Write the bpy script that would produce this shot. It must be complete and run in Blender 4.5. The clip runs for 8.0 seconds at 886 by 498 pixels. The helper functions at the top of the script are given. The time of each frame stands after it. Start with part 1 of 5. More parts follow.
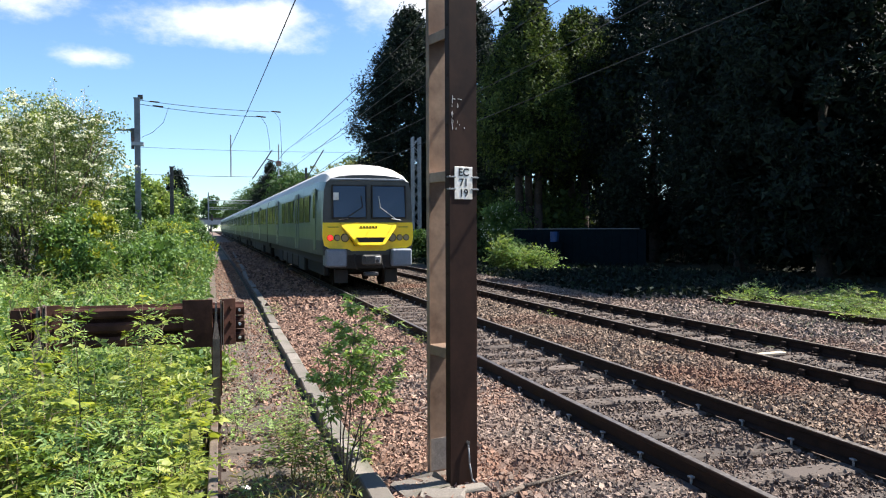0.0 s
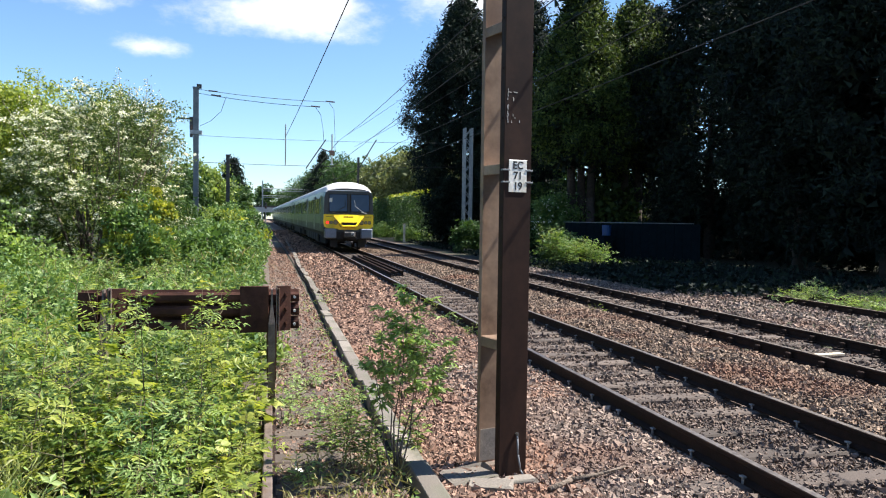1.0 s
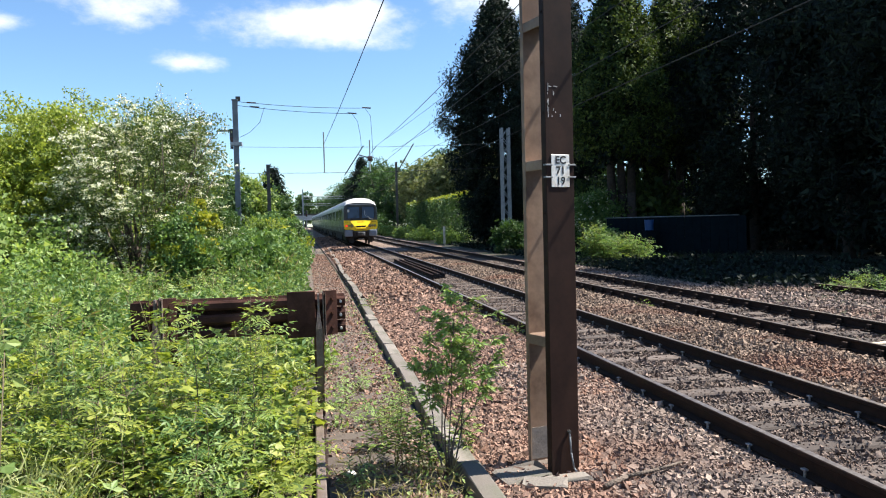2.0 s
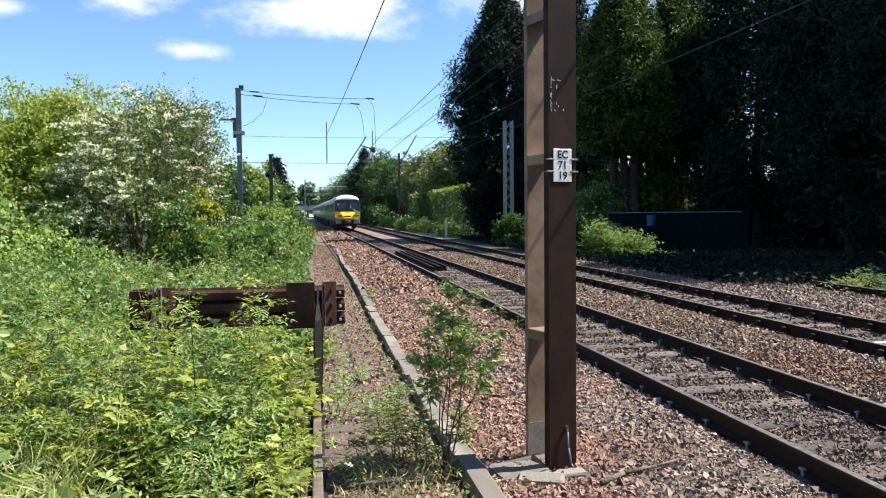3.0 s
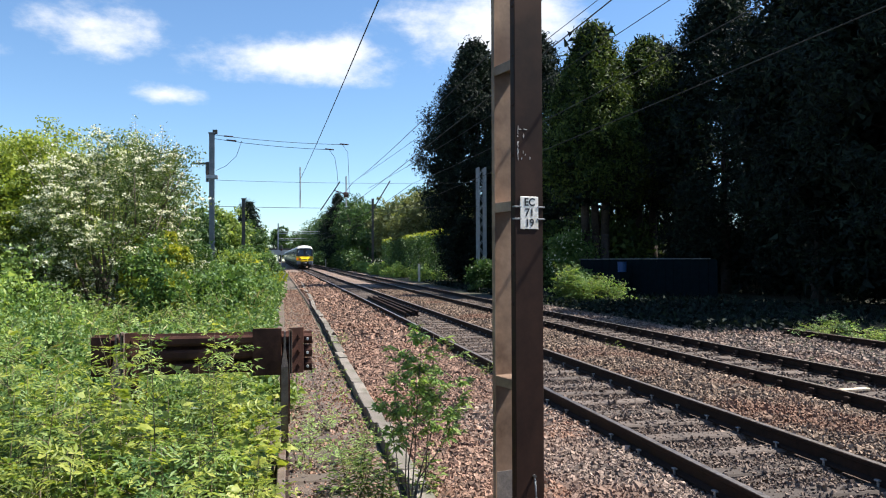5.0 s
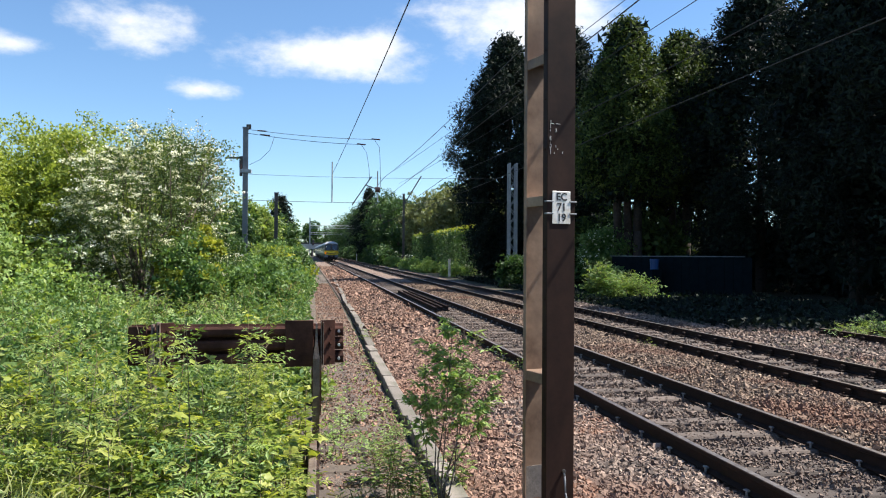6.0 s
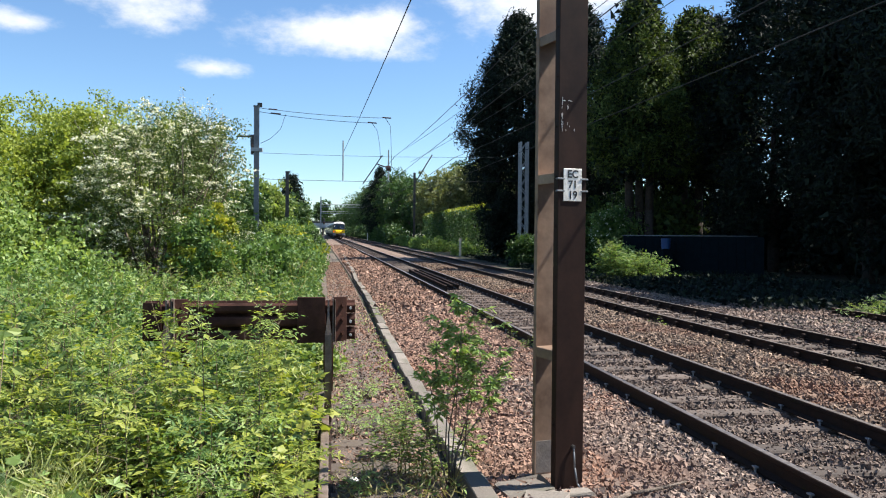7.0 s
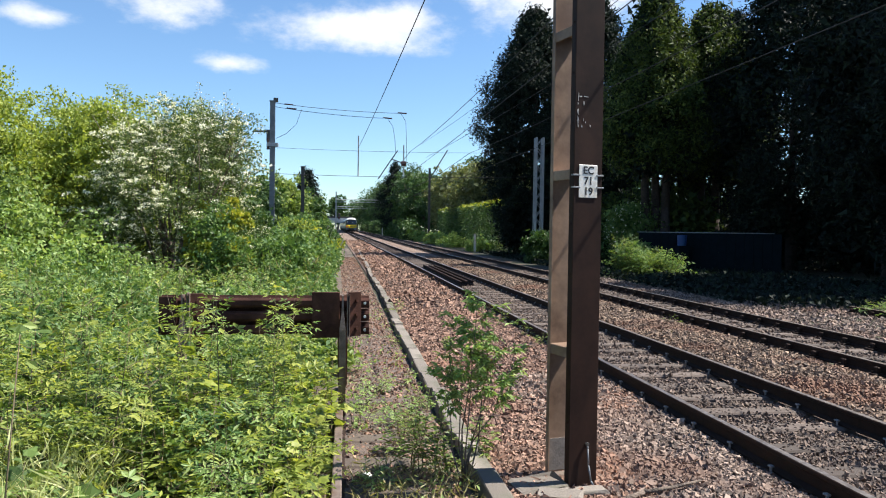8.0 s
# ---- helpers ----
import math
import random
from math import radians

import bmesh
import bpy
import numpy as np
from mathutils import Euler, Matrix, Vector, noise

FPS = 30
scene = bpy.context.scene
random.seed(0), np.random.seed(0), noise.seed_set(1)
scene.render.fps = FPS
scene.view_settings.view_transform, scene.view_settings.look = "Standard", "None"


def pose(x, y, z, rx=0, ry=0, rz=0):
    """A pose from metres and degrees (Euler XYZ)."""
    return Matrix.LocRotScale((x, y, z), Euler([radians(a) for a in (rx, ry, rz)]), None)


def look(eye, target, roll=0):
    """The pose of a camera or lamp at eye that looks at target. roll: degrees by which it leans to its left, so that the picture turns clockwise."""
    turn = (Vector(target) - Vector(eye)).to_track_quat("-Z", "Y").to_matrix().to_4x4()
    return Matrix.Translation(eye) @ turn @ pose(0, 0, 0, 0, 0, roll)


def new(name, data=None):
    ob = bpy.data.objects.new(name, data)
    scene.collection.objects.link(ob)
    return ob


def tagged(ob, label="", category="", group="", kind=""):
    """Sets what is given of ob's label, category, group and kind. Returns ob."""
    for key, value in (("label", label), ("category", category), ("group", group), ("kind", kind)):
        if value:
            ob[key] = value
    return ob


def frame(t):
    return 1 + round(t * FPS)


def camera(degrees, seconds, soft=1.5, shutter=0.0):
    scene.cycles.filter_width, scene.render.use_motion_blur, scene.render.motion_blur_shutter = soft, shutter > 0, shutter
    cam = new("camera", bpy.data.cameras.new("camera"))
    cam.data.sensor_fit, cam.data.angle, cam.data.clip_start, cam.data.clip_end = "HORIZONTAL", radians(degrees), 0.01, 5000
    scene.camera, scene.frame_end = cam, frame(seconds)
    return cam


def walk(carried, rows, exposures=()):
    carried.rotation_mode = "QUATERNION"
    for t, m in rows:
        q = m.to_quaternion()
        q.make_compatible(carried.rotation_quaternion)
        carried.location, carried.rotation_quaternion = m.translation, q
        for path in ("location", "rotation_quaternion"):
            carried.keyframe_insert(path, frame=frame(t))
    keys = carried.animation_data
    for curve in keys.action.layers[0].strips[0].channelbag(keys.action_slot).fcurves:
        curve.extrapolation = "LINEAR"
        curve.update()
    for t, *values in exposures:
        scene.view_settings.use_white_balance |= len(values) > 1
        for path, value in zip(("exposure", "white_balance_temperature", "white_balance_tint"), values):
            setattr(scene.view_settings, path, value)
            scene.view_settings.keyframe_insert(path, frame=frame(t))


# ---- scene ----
cam = camera(60.0, 8.0, 1.1)
PATH = [
    (0, (0.46, 0.107, 1.939), (1.02, 2.026, 1.89), -0.2),
    (0.2, (0.452, 0.093, 1.944), (1.024, 2.014, 1.900), -0.6),
    (0.5, (0.441, 0.073, 1.951), (0.988, 1.996, 1.883), -1.8),
    (1, (0.423, 0.067, 1.947), (0.858, 2.018, 1.874), 0.8),
    (1.2, (0.424, 0.075, 1.943), (0.832, 2.025, 1.847), 0.5),
    (1.5, (0.425, 0.086, 1.937), (0.859, 2.035, 1.832), 0.1),
    (2, (0.396, 0.094, 1.923), (0.728, 2.065, 1.856), -1.4),
    (3.3, (0.429, 0.144, 1.931), (0.76, 2.114, 1.841), -0.2),
    (3.5, (0.446, 0.187, 1.927), (0.782, 2.157, 1.846), 0.1),
    (3.7, (0.446, 0.173, 1.929), (0.800, 2.141, 1.967), -0.1),
    (4, (0.445, 0.152, 1.931), (0.766, 2.125, 1.962), -0.4),
    (4.2, (0.455, 0.149, 1.937), (0.771, 2.115, 2.017), 0.0),
    (4.5, (0.469, 0.145, 1.947), (0.881, 2.101, 1.993), 0.5),
    (4.8, (0.461, 0.123, 1.942), (0.876, 2.081, 1.954), 0.1),
    (5, (0.456, 0.109, 1.938), (0.852, 2.069, 1.968), -0.2),
    (5.2, (0.458, 0.119, 1.933), (0.792, 2.091, 1.953), 0.2),
    (6.3, (0.437, 0.075, 1.916), (0.742, 2.052, 1.933), 0.5),
    (6.5, (0.433, 0.066, 1.906), (0.712, 2.047, 1.901), 0.4),
    (7, (0.438, 0.067, 1.909), (0.729, 2.046, 1.873), 0.5),
    (7.5, (0.436, 0.05, 1.908), (0.704, 2.031, 1.862), 0.6),
    (8, (0.441, 0.076, 1.912), (0.694, 2.059, 1.864), 0.8),
]
walk(cam, [(t, look(*row)) for t, *row in PATH], ((0.0, 1.42), (2.0, 1.41), (3.5, 1.36), (4.3, 1.27), (8.0, 1.25)))

# ---- light ----
SUN_AZ, SUN_EL = 87.0, 55.0   # degrees clockwise from +y, above the horizon
world = bpy.data.worlds.new("sky")
scene.world = world
world.use_nodes = True
wn = world.node_tree
wn.nodes.clear()


def wnode(kind, **values):
    n = wn.nodes.new(kind)
    for k, v in values.items():
        n.inputs[int(k[1:])].default_value = v
    return n


def wmath(op, a, b=None):
    n = wn.nodes.new("ShaderNodeMath")
    n.operation = op
    for i, v in enumerate((a, b)):
        if v is None:
            continue
        if isinstance(v, (int, float)):
            n.inputs[i].default_value = v
        else:
            wn.links.new(v, n.inputs[i])
    return n.outputs[0]


def wdot(vec, axis):
    n = wn.nodes.new("ShaderNodeVectorMath")
    n.operation = "DOT_PRODUCT"
    wn.links.new(vec, n.inputs[0])
    n.inputs[1].default_value = axis
    return n.outputs["Value"]


w_out = wn.nodes.new("ShaderNodeOutputWorld")
w_bg = wn.nodes.new("ShaderNodeBackground")
w_sky = wn.nodes.new("ShaderNodeTexSky")
w_sky.sky_type = "NISHITA"
w_sky.sun_disc = False
w_sky.sun_elevation = radians(SUN_EL)
w_sky.sun_rotation = radians(SUN_AZ)
w_sky.ozone_density = 3.0
w_sky.dust_density = 0.0
w_bg.inputs[1].default_value = 0.066
w_tc = wn.nodes.new("ShaderNodeTexCoord")
w_dir = w_tc.outputs["Generated"]
w_noise = wnode("ShaderNodeTexNoise", _2=9.0, _3=7.0, _4=0.62)
w_map = wn.nodes.new("ShaderNodeMapping")
w_map.inputs["Scale"].default_value = (1.0, 1.0, 1.9)
wn.links.new(w_dir, w_map.inputs[0])
wn.links.new(w_map.outputs[0], w_noise.inputs[0])
cloud = None
# direction, half width and half height (tangents) of the fair-weather clouds
for d, a, b in (((0.0, 0.967, 0.250), 0.11, 0.034), ((0.055, 0.967, 0.264), 0.06, 0.028), ((-0.225, 0.937, 0.272), 0.085, 0.028),
                ((-0.144, 0.969, 0.201), 0.050, 0.012), ((0.27, 0.915, 0.295), 0.13, 0.055), ((-0.34, 0.92, 0.235), 0.05, 0.014),
                ((-0.9, 0.2, 0.38), 0.3, 0.10), ((0.1, -0.93, 0.34), 0.4, 0.12), ((0.8, -0.3, 0.5), 0.3, 0.12), ((-0.5, -0.6, 0.6), 0.3, 0.15)):
    f = Vector(d).normalized()
    r = f.cross(Vector((0, 0, 1))).normalized()
    u = r.cross(f)
    depth = wmath("MAXIMUM", wdot(w_dir, f), 0.05)
    px = wmath("DIVIDE", wmath("DIVIDE", wdot(w_dir, r), depth), a)
    pz = wmath("DIVIDE", wmath("DIVIDE", wdot(w_dir, u), depth), b)
    dist = wmath("SQRT", wmath("ADD", wmath("MULTIPLY", px, px), wmath("MULTIPLY", pz, pz)))
    m = wmath("SUBTRACT", 1.0, dist)
    cloud = m if cloud is None else wmath("MAXIMUM", cloud, m)
cloud = wmath("ADD", wmath("MAXIMUM", cloud, -1.0), wmath("MULTIPLY", wmath("SUBTRACT", w_noise.outputs[0], 0.5), 3.2))
w_ramp = wn.nodes.new("ShaderNodeMapRange")
w_ramp.interpolation_type = "SMOOTHSTEP"
w_ramp.inputs[1].default_value, w_ramp.inputs[2].default_value = -0.25, 1.05
wn.links.new(cloud, w_ramp.inputs[0])
w_mix = wn.nodes.new("ShaderNodeMix")
w_mix.data_type = "RGBA"
w_mix.inputs["B"].default_value = (7.0, 7.2, 7.5, 1)
wn.links.new(w_ramp.outputs[0], w_mix.inputs["Factor"])
w_tint = wn.nodes.new("ShaderNodeMix")
w_tint.data_type, w_tint.blend_type = "RGBA", "MULTIPLY"
w_tint.inputs["Factor"].default_value = 1.0
w_tint.inputs["B"].default_value = (0.87, 1.02, 1.14, 1)
wn.links.new(w_sky.outputs[0], w_tint.inputs["A"])
wn.links.new(w_tint.outputs["Result"], w_mix.inputs["A"])
wn.links.new(w_mix.outputs["Result"], w_bg.inputs[0])
wn.links.new(w_bg.outputs[0], w_out.inputs[0])

sun_data = bpy.data.lights.new("sun", "SUN")
sun_data.energy = 5.0
sun_data.angle = radians(0.5)
sun_data.color = (1.0, 0.94, 0.85)
sun = new("sun", sun_data)
sun_dir = Vector((math.sin(radians(SUN_AZ)) * math.cos(radians(SUN_EL)), math.cos(radians(SUN_AZ)) * math.cos(radians(SUN_EL)), math.sin(radians(SUN_EL))))
sun.matrix_world = look(sun_dir * 100, (0, 0, 0))


# ---- materials ----
def surf(name, c1, c2, scale=6.0, rough=0.8, metal=0.0, bump=0.3, fine=60.0, stain=None, dist=0.01, per="", coat=0.0, spec=0.5, grain=0.45):
    """Two-colour surface with large patches, fine grain and relief. per: 'object' or 'island' varies pieces."""
    m = bpy.data.materials.new(name)
    m.use_nodes = True
    nt = m.node_tree
    b = nt.nodes["Principled BSDF"]
    tc = nt.nodes.new("ShaderNodeTexCoord")
    co = tc.outputs["Object"]
    big = nt.nodes.new("ShaderNodeTexNoise")
    big.inputs["Scale"].default_value, big.inputs["Detail"].default_value, big.inputs["Roughness"].default_value = scale, 6, 0.65
    small = nt.nodes.new("ShaderNodeTexNoise")
    small.inputs["Scale"].default_value, small.inputs["Detail"].default_value = fine, 4
    nt.links.new(co, big.inputs[0])
    nt.links.new(co, small.inputs[0])
    ramp = nt.nodes.new("ShaderNodeValToRGB")
    ramp.color_ramp.elements[0].position, ramp.color_ramp.elements[1].position = 0.32, 0.68
    ramp.color_ramp.elements[0].color, ramp.color_ramp.elements[1].color = (*c1, 1), (*c2, 1)
    fac = big.outputs[0]
    if per:
        src = nt.nodes.new("ShaderNodeObjectInfo").outputs["Random"] if per == "object" else nt.nodes.new("ShaderNodeNewGeometry").outputs["Random Per Island"]
        mm = nt.nodes.new("ShaderNodeMix")
        mm.inputs["Factor"].default_value = 0.7
        nt.links.new(fac, mm.inputs["A"])
        nt.links.new(src, mm.inputs["B"])
        fac = mm.outputs["Result"]
        ramp.color_ramp.elements[0].position, ramp.color_ramp.elements[1].position = 0.2, 0.85
    nt.links.new(fac, ramp.inputs[0])
    col = ramp.outputs[0]
    if stain:
        sn = nt.nodes.new("ShaderNodeTexNoise")
        sn.inputs["Scale"].default_value, sn.inputs["Detail"].default_value = scale * 0.4, 8
        nt.links.new(co, sn.inputs[0])
        sr = nt.nodes.new("ShaderNodeMapRange")
        sr.inputs[1].default_value, sr.inputs[2].default_value = 0.52, 0.66
        nt.links.new(sn.outputs[0], sr.inputs[0])
        sm = nt.nodes.new("ShaderNodeMix")
        sm.data_type = "RGBA"
        sm.inputs["B"].default_value = (*stain, 1)
        nt.links.new(sr.outputs[0], sm.inputs["Factor"])
        nt.links.new(col, sm.inputs["A"])
        col = sm.outputs["Result"]
    g = nt.nodes.new("ShaderNodeMix")
    g.data_type, g.blend_type = "RGBA", "OVERLAY"
    g.inputs["Factor"].default_value = grain
    nt.links.new(col, g.inputs["A"])
    nt.links.new(small.outputs[0], g.inputs["B"])
    nt.links.new(g.outputs["Result"], b.inputs["Base Color"])
    rr = nt.nodes.new("ShaderNodeMapRange")
    rr.inputs[3].default_value, rr.inputs[4].default_value = max(0.03, rough - 0.12), min(1.0, rough + 0.12)
    nt.links.new(big.outputs[0], rr.inputs[0])
    nt.links.new(rr.outputs[0], b.inputs["Roughness"])
    b.inputs["Metallic"].default_value = metal
    b.inputs["Coat Weight"].default_value = coat
    b.inputs["Specular IOR Level"].default_value = spec
    if bump:
        bp = nt.nodes.new("ShaderNodeBump")
        bp.inputs["Strength"].default_value, bp.inputs["Distance"].default_value = bump, dist
        nt.links.new(small.outputs[0], bp.inputs["Height"])
        nt.links.new(bp.outputs[0], b.inputs["Normal"])
    return m


def leafy(name, colours, thin=0.35, rough=0.5, patch=0.6, spec=0.35):
    """Foliage: colours vary from leaf to leaf and from patch to patch; light passes through."""
    m = bpy.data.materials.new(name)
    m.use_nodes = True
    nt = m.node_tree
    b = nt.nodes["Principled BSDF"]
    out = nt.nodes["Material Output"]
    geo = nt.nodes.new("ShaderNodeNewGeometry")
    tc = nt.nodes.new("ShaderNodeTexCoord")
    noi = nt.nodes.new("ShaderNodeTexNoise")
    noi.inputs["Scale"].default_value, noi.inputs["Detail"].default_value = patch, 3
    nt.links.new(tc.outputs["Object"], noi.inputs[0])
    add = nt.nodes.new("ShaderNodeMix")
    add.inputs["Factor"].default_value = 0.5
    nt.links.new(noi.outputs[0], add.inputs["A"])
    nt.links.new(geo.outputs["Random Per Island"], add.inputs["B"])
    ramp = nt.nodes.new("ShaderNodeValToRGB")
    while len(ramp.color_ramp.elements) < len(colours):
        ramp.color_ramp.elements.new(0.5)
    for i, c in enumerate(colours):
        ramp.color_ramp.elements[i].position = 0.2 + 0.6 * i / (len(colours) - 1)
        ramp.color_ramp.elements[i].color = (*c, 1)
    nt.links.new(add.outputs["Result"], ramp.inputs[0])
    nt.links.new(ramp.outputs[0], b.inputs["Base Color"])
    b.inputs["Roughness"].default_value = rough
    b.inputs["Specular IOR Level"].default_value = spec
    tr = nt.nodes.new("ShaderNodeBsdfTranslucent")
    gain = nt.nodes.new("ShaderNodeMix")
    gain.data_type, gain.blend_type = "RGBA", "MULTIPLY"
    gain.inputs["Factor"].default_value = 1.0
    gain.inputs["B"].default_value = (1.45, 1.4, 0.7, 1)
    nt.links.new(ramp.outputs[0], gain.inputs["A"])
    nt.links.new(gain.outputs["Result"], tr.inputs[0])
    mix = nt.nodes.new("ShaderNodeMixShader")
    mix.inputs[0].default_value = thin
    nt.links.new(b.outputs[0], mix.inputs[1])
    nt.links.new(tr.outputs[0], mix.inputs[2])
    nt.links.new(mix.outputs[0], out.inputs[0])
    return m


def plain(name, c, rough=0.5, metal=0.0, glow=0.0):
    m = bpy.data.materials.new(name)
    m.use_nodes = True
    b = m.node_tree.nodes["Principled BSDF"]
    b.inputs["Base Color"].default_value = (*c, 1)
    b.inputs["Roughness"].default_value = rough
    b.inputs["Metallic"].default_value = metal
    if glow:
        b.inputs["Emission Color"].default_value = (*c, 1)
        b.inputs["Emission Strength"].default_value = glow
    return m


EARTH = surf("weedy_earth", (0.028, 0.021, 0.014), (0.028, 0.040, 0.014), 0.7, 0.95, bump=0.6, fine=25, dist=0.04)
DIRT = surf("gravelly_dirt", (0.072, 0.054, 0.044), (0.152, 0.116, 0.096), 3.5, 0.95, bump=0.9, fine=55, dist=0.03, stain=(0.09, 0.10, 0.045))
# near bed darkened to put shade into the stone gaps; far bed averages the stones
BALLAST_BED = surf("ballast_fines_gap_shade", (0.040, 0.027, 0.022), (0.120, 0.080, 0.062), 14, 0.95, bump=1.0, fine=22, dist=0.06)
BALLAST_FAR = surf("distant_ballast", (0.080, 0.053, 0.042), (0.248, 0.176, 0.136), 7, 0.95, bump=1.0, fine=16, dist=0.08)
STONE = surf("ballast_stone", (0.060, 0.036, 0.027), (0.352, 0.215, 0.155), 1.3, 0.85, bump=0.3, fine=90, per="island", stain=(0.22, 0.118, 0.078))
STONE_MIXED = surf("mixed_grey_ballast_stone", (0.048, 0.036, 0.031), (0.345, 0.255, 0.205), 1.3, 0.85, bump=0.3, fine=90, per="island", stain=(0.17, 0.105, 0.078))
STONE_BROWN = surf("brown_ballast_stone", (0.046, 0.031, 0.023), (0.310, 0.218, 0.155), 1.3, 0.85, bump=0.3, fine=90, per="island", stain=(0.16, 0.082, 0.052))
STONE_GREY = surf("greyed_ballast_stone", (0.050, 0.036, 0.029), (0.205, 0.150, 0.120), 1.3, 0.85, bump=0.3, fine=90, per="island")
SLEEPER = surf("dusty_concrete", (0.050, 0.038, 0.032), (0.112, 0.086, 0.073), 4, 0.9, bump=0.35, fine=70, per="object")
TIMBER = surf("weathered_timber", (0.055, 0.042, 0.034), (0.130, 0.102, 0.082), 8, 0.9, bump=0.5, fine=50, per="object")
RAIL_SIDE = surf("rusty_rail", (0.013, 0.008, 0.006), (0.034, 0.019, 0.014), 12, 0.75, bump=0.3, fine=120, spec=0.15)
RAIL_TOP = surf("running_surface", (0.28, 0.24, 0.21), (0.45, 0.40, 0.36), 20, 0.38, metal=0.9, bump=0.1, fine=150)
DULL_RAIL = surf("dull_siding_rail", (0.096, 0.068, 0.056), (0.192, 0.152, 0.132), 9, 0.6, metal=0.25, bump=0.3, fine=90, stain=(0.10, 0.06, 0.04))
CLIP = surf("grey_clip_steel", (0.20, 0.19, 0.185), (0.36, 0.35, 0.34), 30, 0.5, metal=0.3, bump=0.1)
CONCRETE = surf("weathered_concrete", (0.125, 0.108, 0.092), (0.205, 0.18, 0.155), 5, 0.9, bump=0.4, fine=80, per="object", stain=(0.11, 0.105, 0.08))
# rusted mast steel twice: darkened for the shaded near face, lightened for sunlit parts
MAST_SHADED = surf("rust_stained_shaded_mast_steel", (0.013, 0.0065, 0.0050), (0.034, 0.0170, 0.0120), 2.2, 0.6, metal=0.0, bump=0.05, fine=30, stain=(0.055, 0.028, 0.019), spec=0.15, grain=0.15)
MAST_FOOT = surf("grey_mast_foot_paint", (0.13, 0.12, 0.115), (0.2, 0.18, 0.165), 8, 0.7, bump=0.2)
MAST_SUNLIT = surf("rusted_sunlit_mast_steel", (0.10, 0.062, 0.042), (0.31, 0.212, 0.150), 2.4, 0.6, bump=0.04, fine=30, stain=(0.10, 0.058, 0.040), spec=0.4, grain=0.15)
STOP_STEEL = surf("rusted_buffer_steel", (0.030, 0.014, 0.011), (0.078, 0.036, 0.027), 5, 0.75, bump=0.2, fine=60, stain=(0.115, 0.052, 0.038), spec=0.12, grain=0.25)
ENAMEL = surf("white_enamel", (0.66, 0.64, 0.58), (0.78, 0.76, 0.71), 14, 0.35, bump=0.05, stain=(0.62, 0.57, 0.48))
BLACK_INK = plain("black_lettering", (0.012, 0.012, 0.013), 0.5)
SCRATCH = surf("flaked_pale_paint", (0.35, 0.33, 0.31), (0.6, 0.58, 0.56), 60, 0.7)
GALV = surf("galvanised_steel", (0.26, 0.275, 0.29), (0.42, 0.44, 0.46), 4, 0.55, metal=0.4, bump=0.1)
DARK_STEEL = surf("dark_painted_steel", (0.03, 0.03, 0.03), (0.07, 0.065, 0.06), 5, 0.6, bump=0.1)
WIRE = plain("dark_wire", (0.02, 0.022, 0.024), 0.85)
INSULATOR = plain("brown_porcelain", (0.05, 0.03, 0.025), 0.25)
# galvanised steel again with shade put into its colour; plain grey on clamps
SHADE_GALV = surf("dull_shade_toned_steel", (0.14, 0.155, 0.17), (0.22, 0.235, 0.25), 4, 0.7, metal=0.2, bump=0.1)
CONIFER_BARK = surf("dark_conifer_bark", (0.022, 0.016, 0.013), (0.060, 0.046, 0.038), 8, 0.95, bump=0.8, fine=30, dist=0.03)
BARK = surf("bark", (0.06, 0.045, 0.035), (0.16, 0.125, 0.10), 10, 0.95, bump=0.8, fine=40, dist=0.03)
STEM = surf("green_brown_stem", (0.10, 0.075, 0.045), (0.16, 0.13, 0.07), 20, 0.8, bump=0.3)
MAPLE = leafy("sycamore_leaf", [(0.050, 0.092, 0.020), (0.230, 0.285, 0.052), (0.430, 0.445, 0.110)], 0.42, patch=1.2)
SCRUB = leafy("scrub_leaf", [(0.040, 0.078, 0.024), (0.155, 0.235, 0.062), (0.335, 0.400, 0.120)], 0.4, patch=0.5)
TALL_HERB = leafy("tall_herb_leaf", [(0.120, 0.205, 0.066), (0.235, 0.345, 0.110), (0.370, 0.450, 0.180)], 0.42, patch=0.5)
BUSH = leafy("bush_leaf", [(0.052, 0.115, 0.037), (0.108, 0.195, 0.060), (0.205, 0.290, 0.088)], 0.36, patch=0.5)
SPRING = leafy("spring_green_leaf", [(0.110, 0.170, 0.036), (0.240, 0.305, 0.060), (0.370, 0.410, 0.100)], 0.42, patch=0.4)
HAWTHORN = leafy("hawthorn_leaf", [(0.032, 0.060, 0.020), (0.078, 0.122, 0.040), (0.165, 0.212, 0.075)], 0.34, patch=0.6)
BLOSSOM = leafy("white_blossom", [(0.66, 0.67, 0.60), (0.76, 0.76, 0.71), (0.85, 0.85, 0.82)], 0.3, patch=0.8)
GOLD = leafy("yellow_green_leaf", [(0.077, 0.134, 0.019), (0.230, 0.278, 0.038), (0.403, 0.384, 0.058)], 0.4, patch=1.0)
# cypress in two copies: shade put into the first colour, sunlight into the second
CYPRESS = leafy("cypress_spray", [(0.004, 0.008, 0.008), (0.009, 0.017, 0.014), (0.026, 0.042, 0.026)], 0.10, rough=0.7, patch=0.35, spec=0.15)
CYPRESS_LIT = leafy("sunlit_cypress_spray", [(0.012, 0.026, 0.009), (0.042, 0.070, 0.019), (0.125, 0.170, 0.042)], 0.22, rough=0.65, patch=0.35, spec=0.2)
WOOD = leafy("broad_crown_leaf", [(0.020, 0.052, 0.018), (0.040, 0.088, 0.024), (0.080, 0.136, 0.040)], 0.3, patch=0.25)
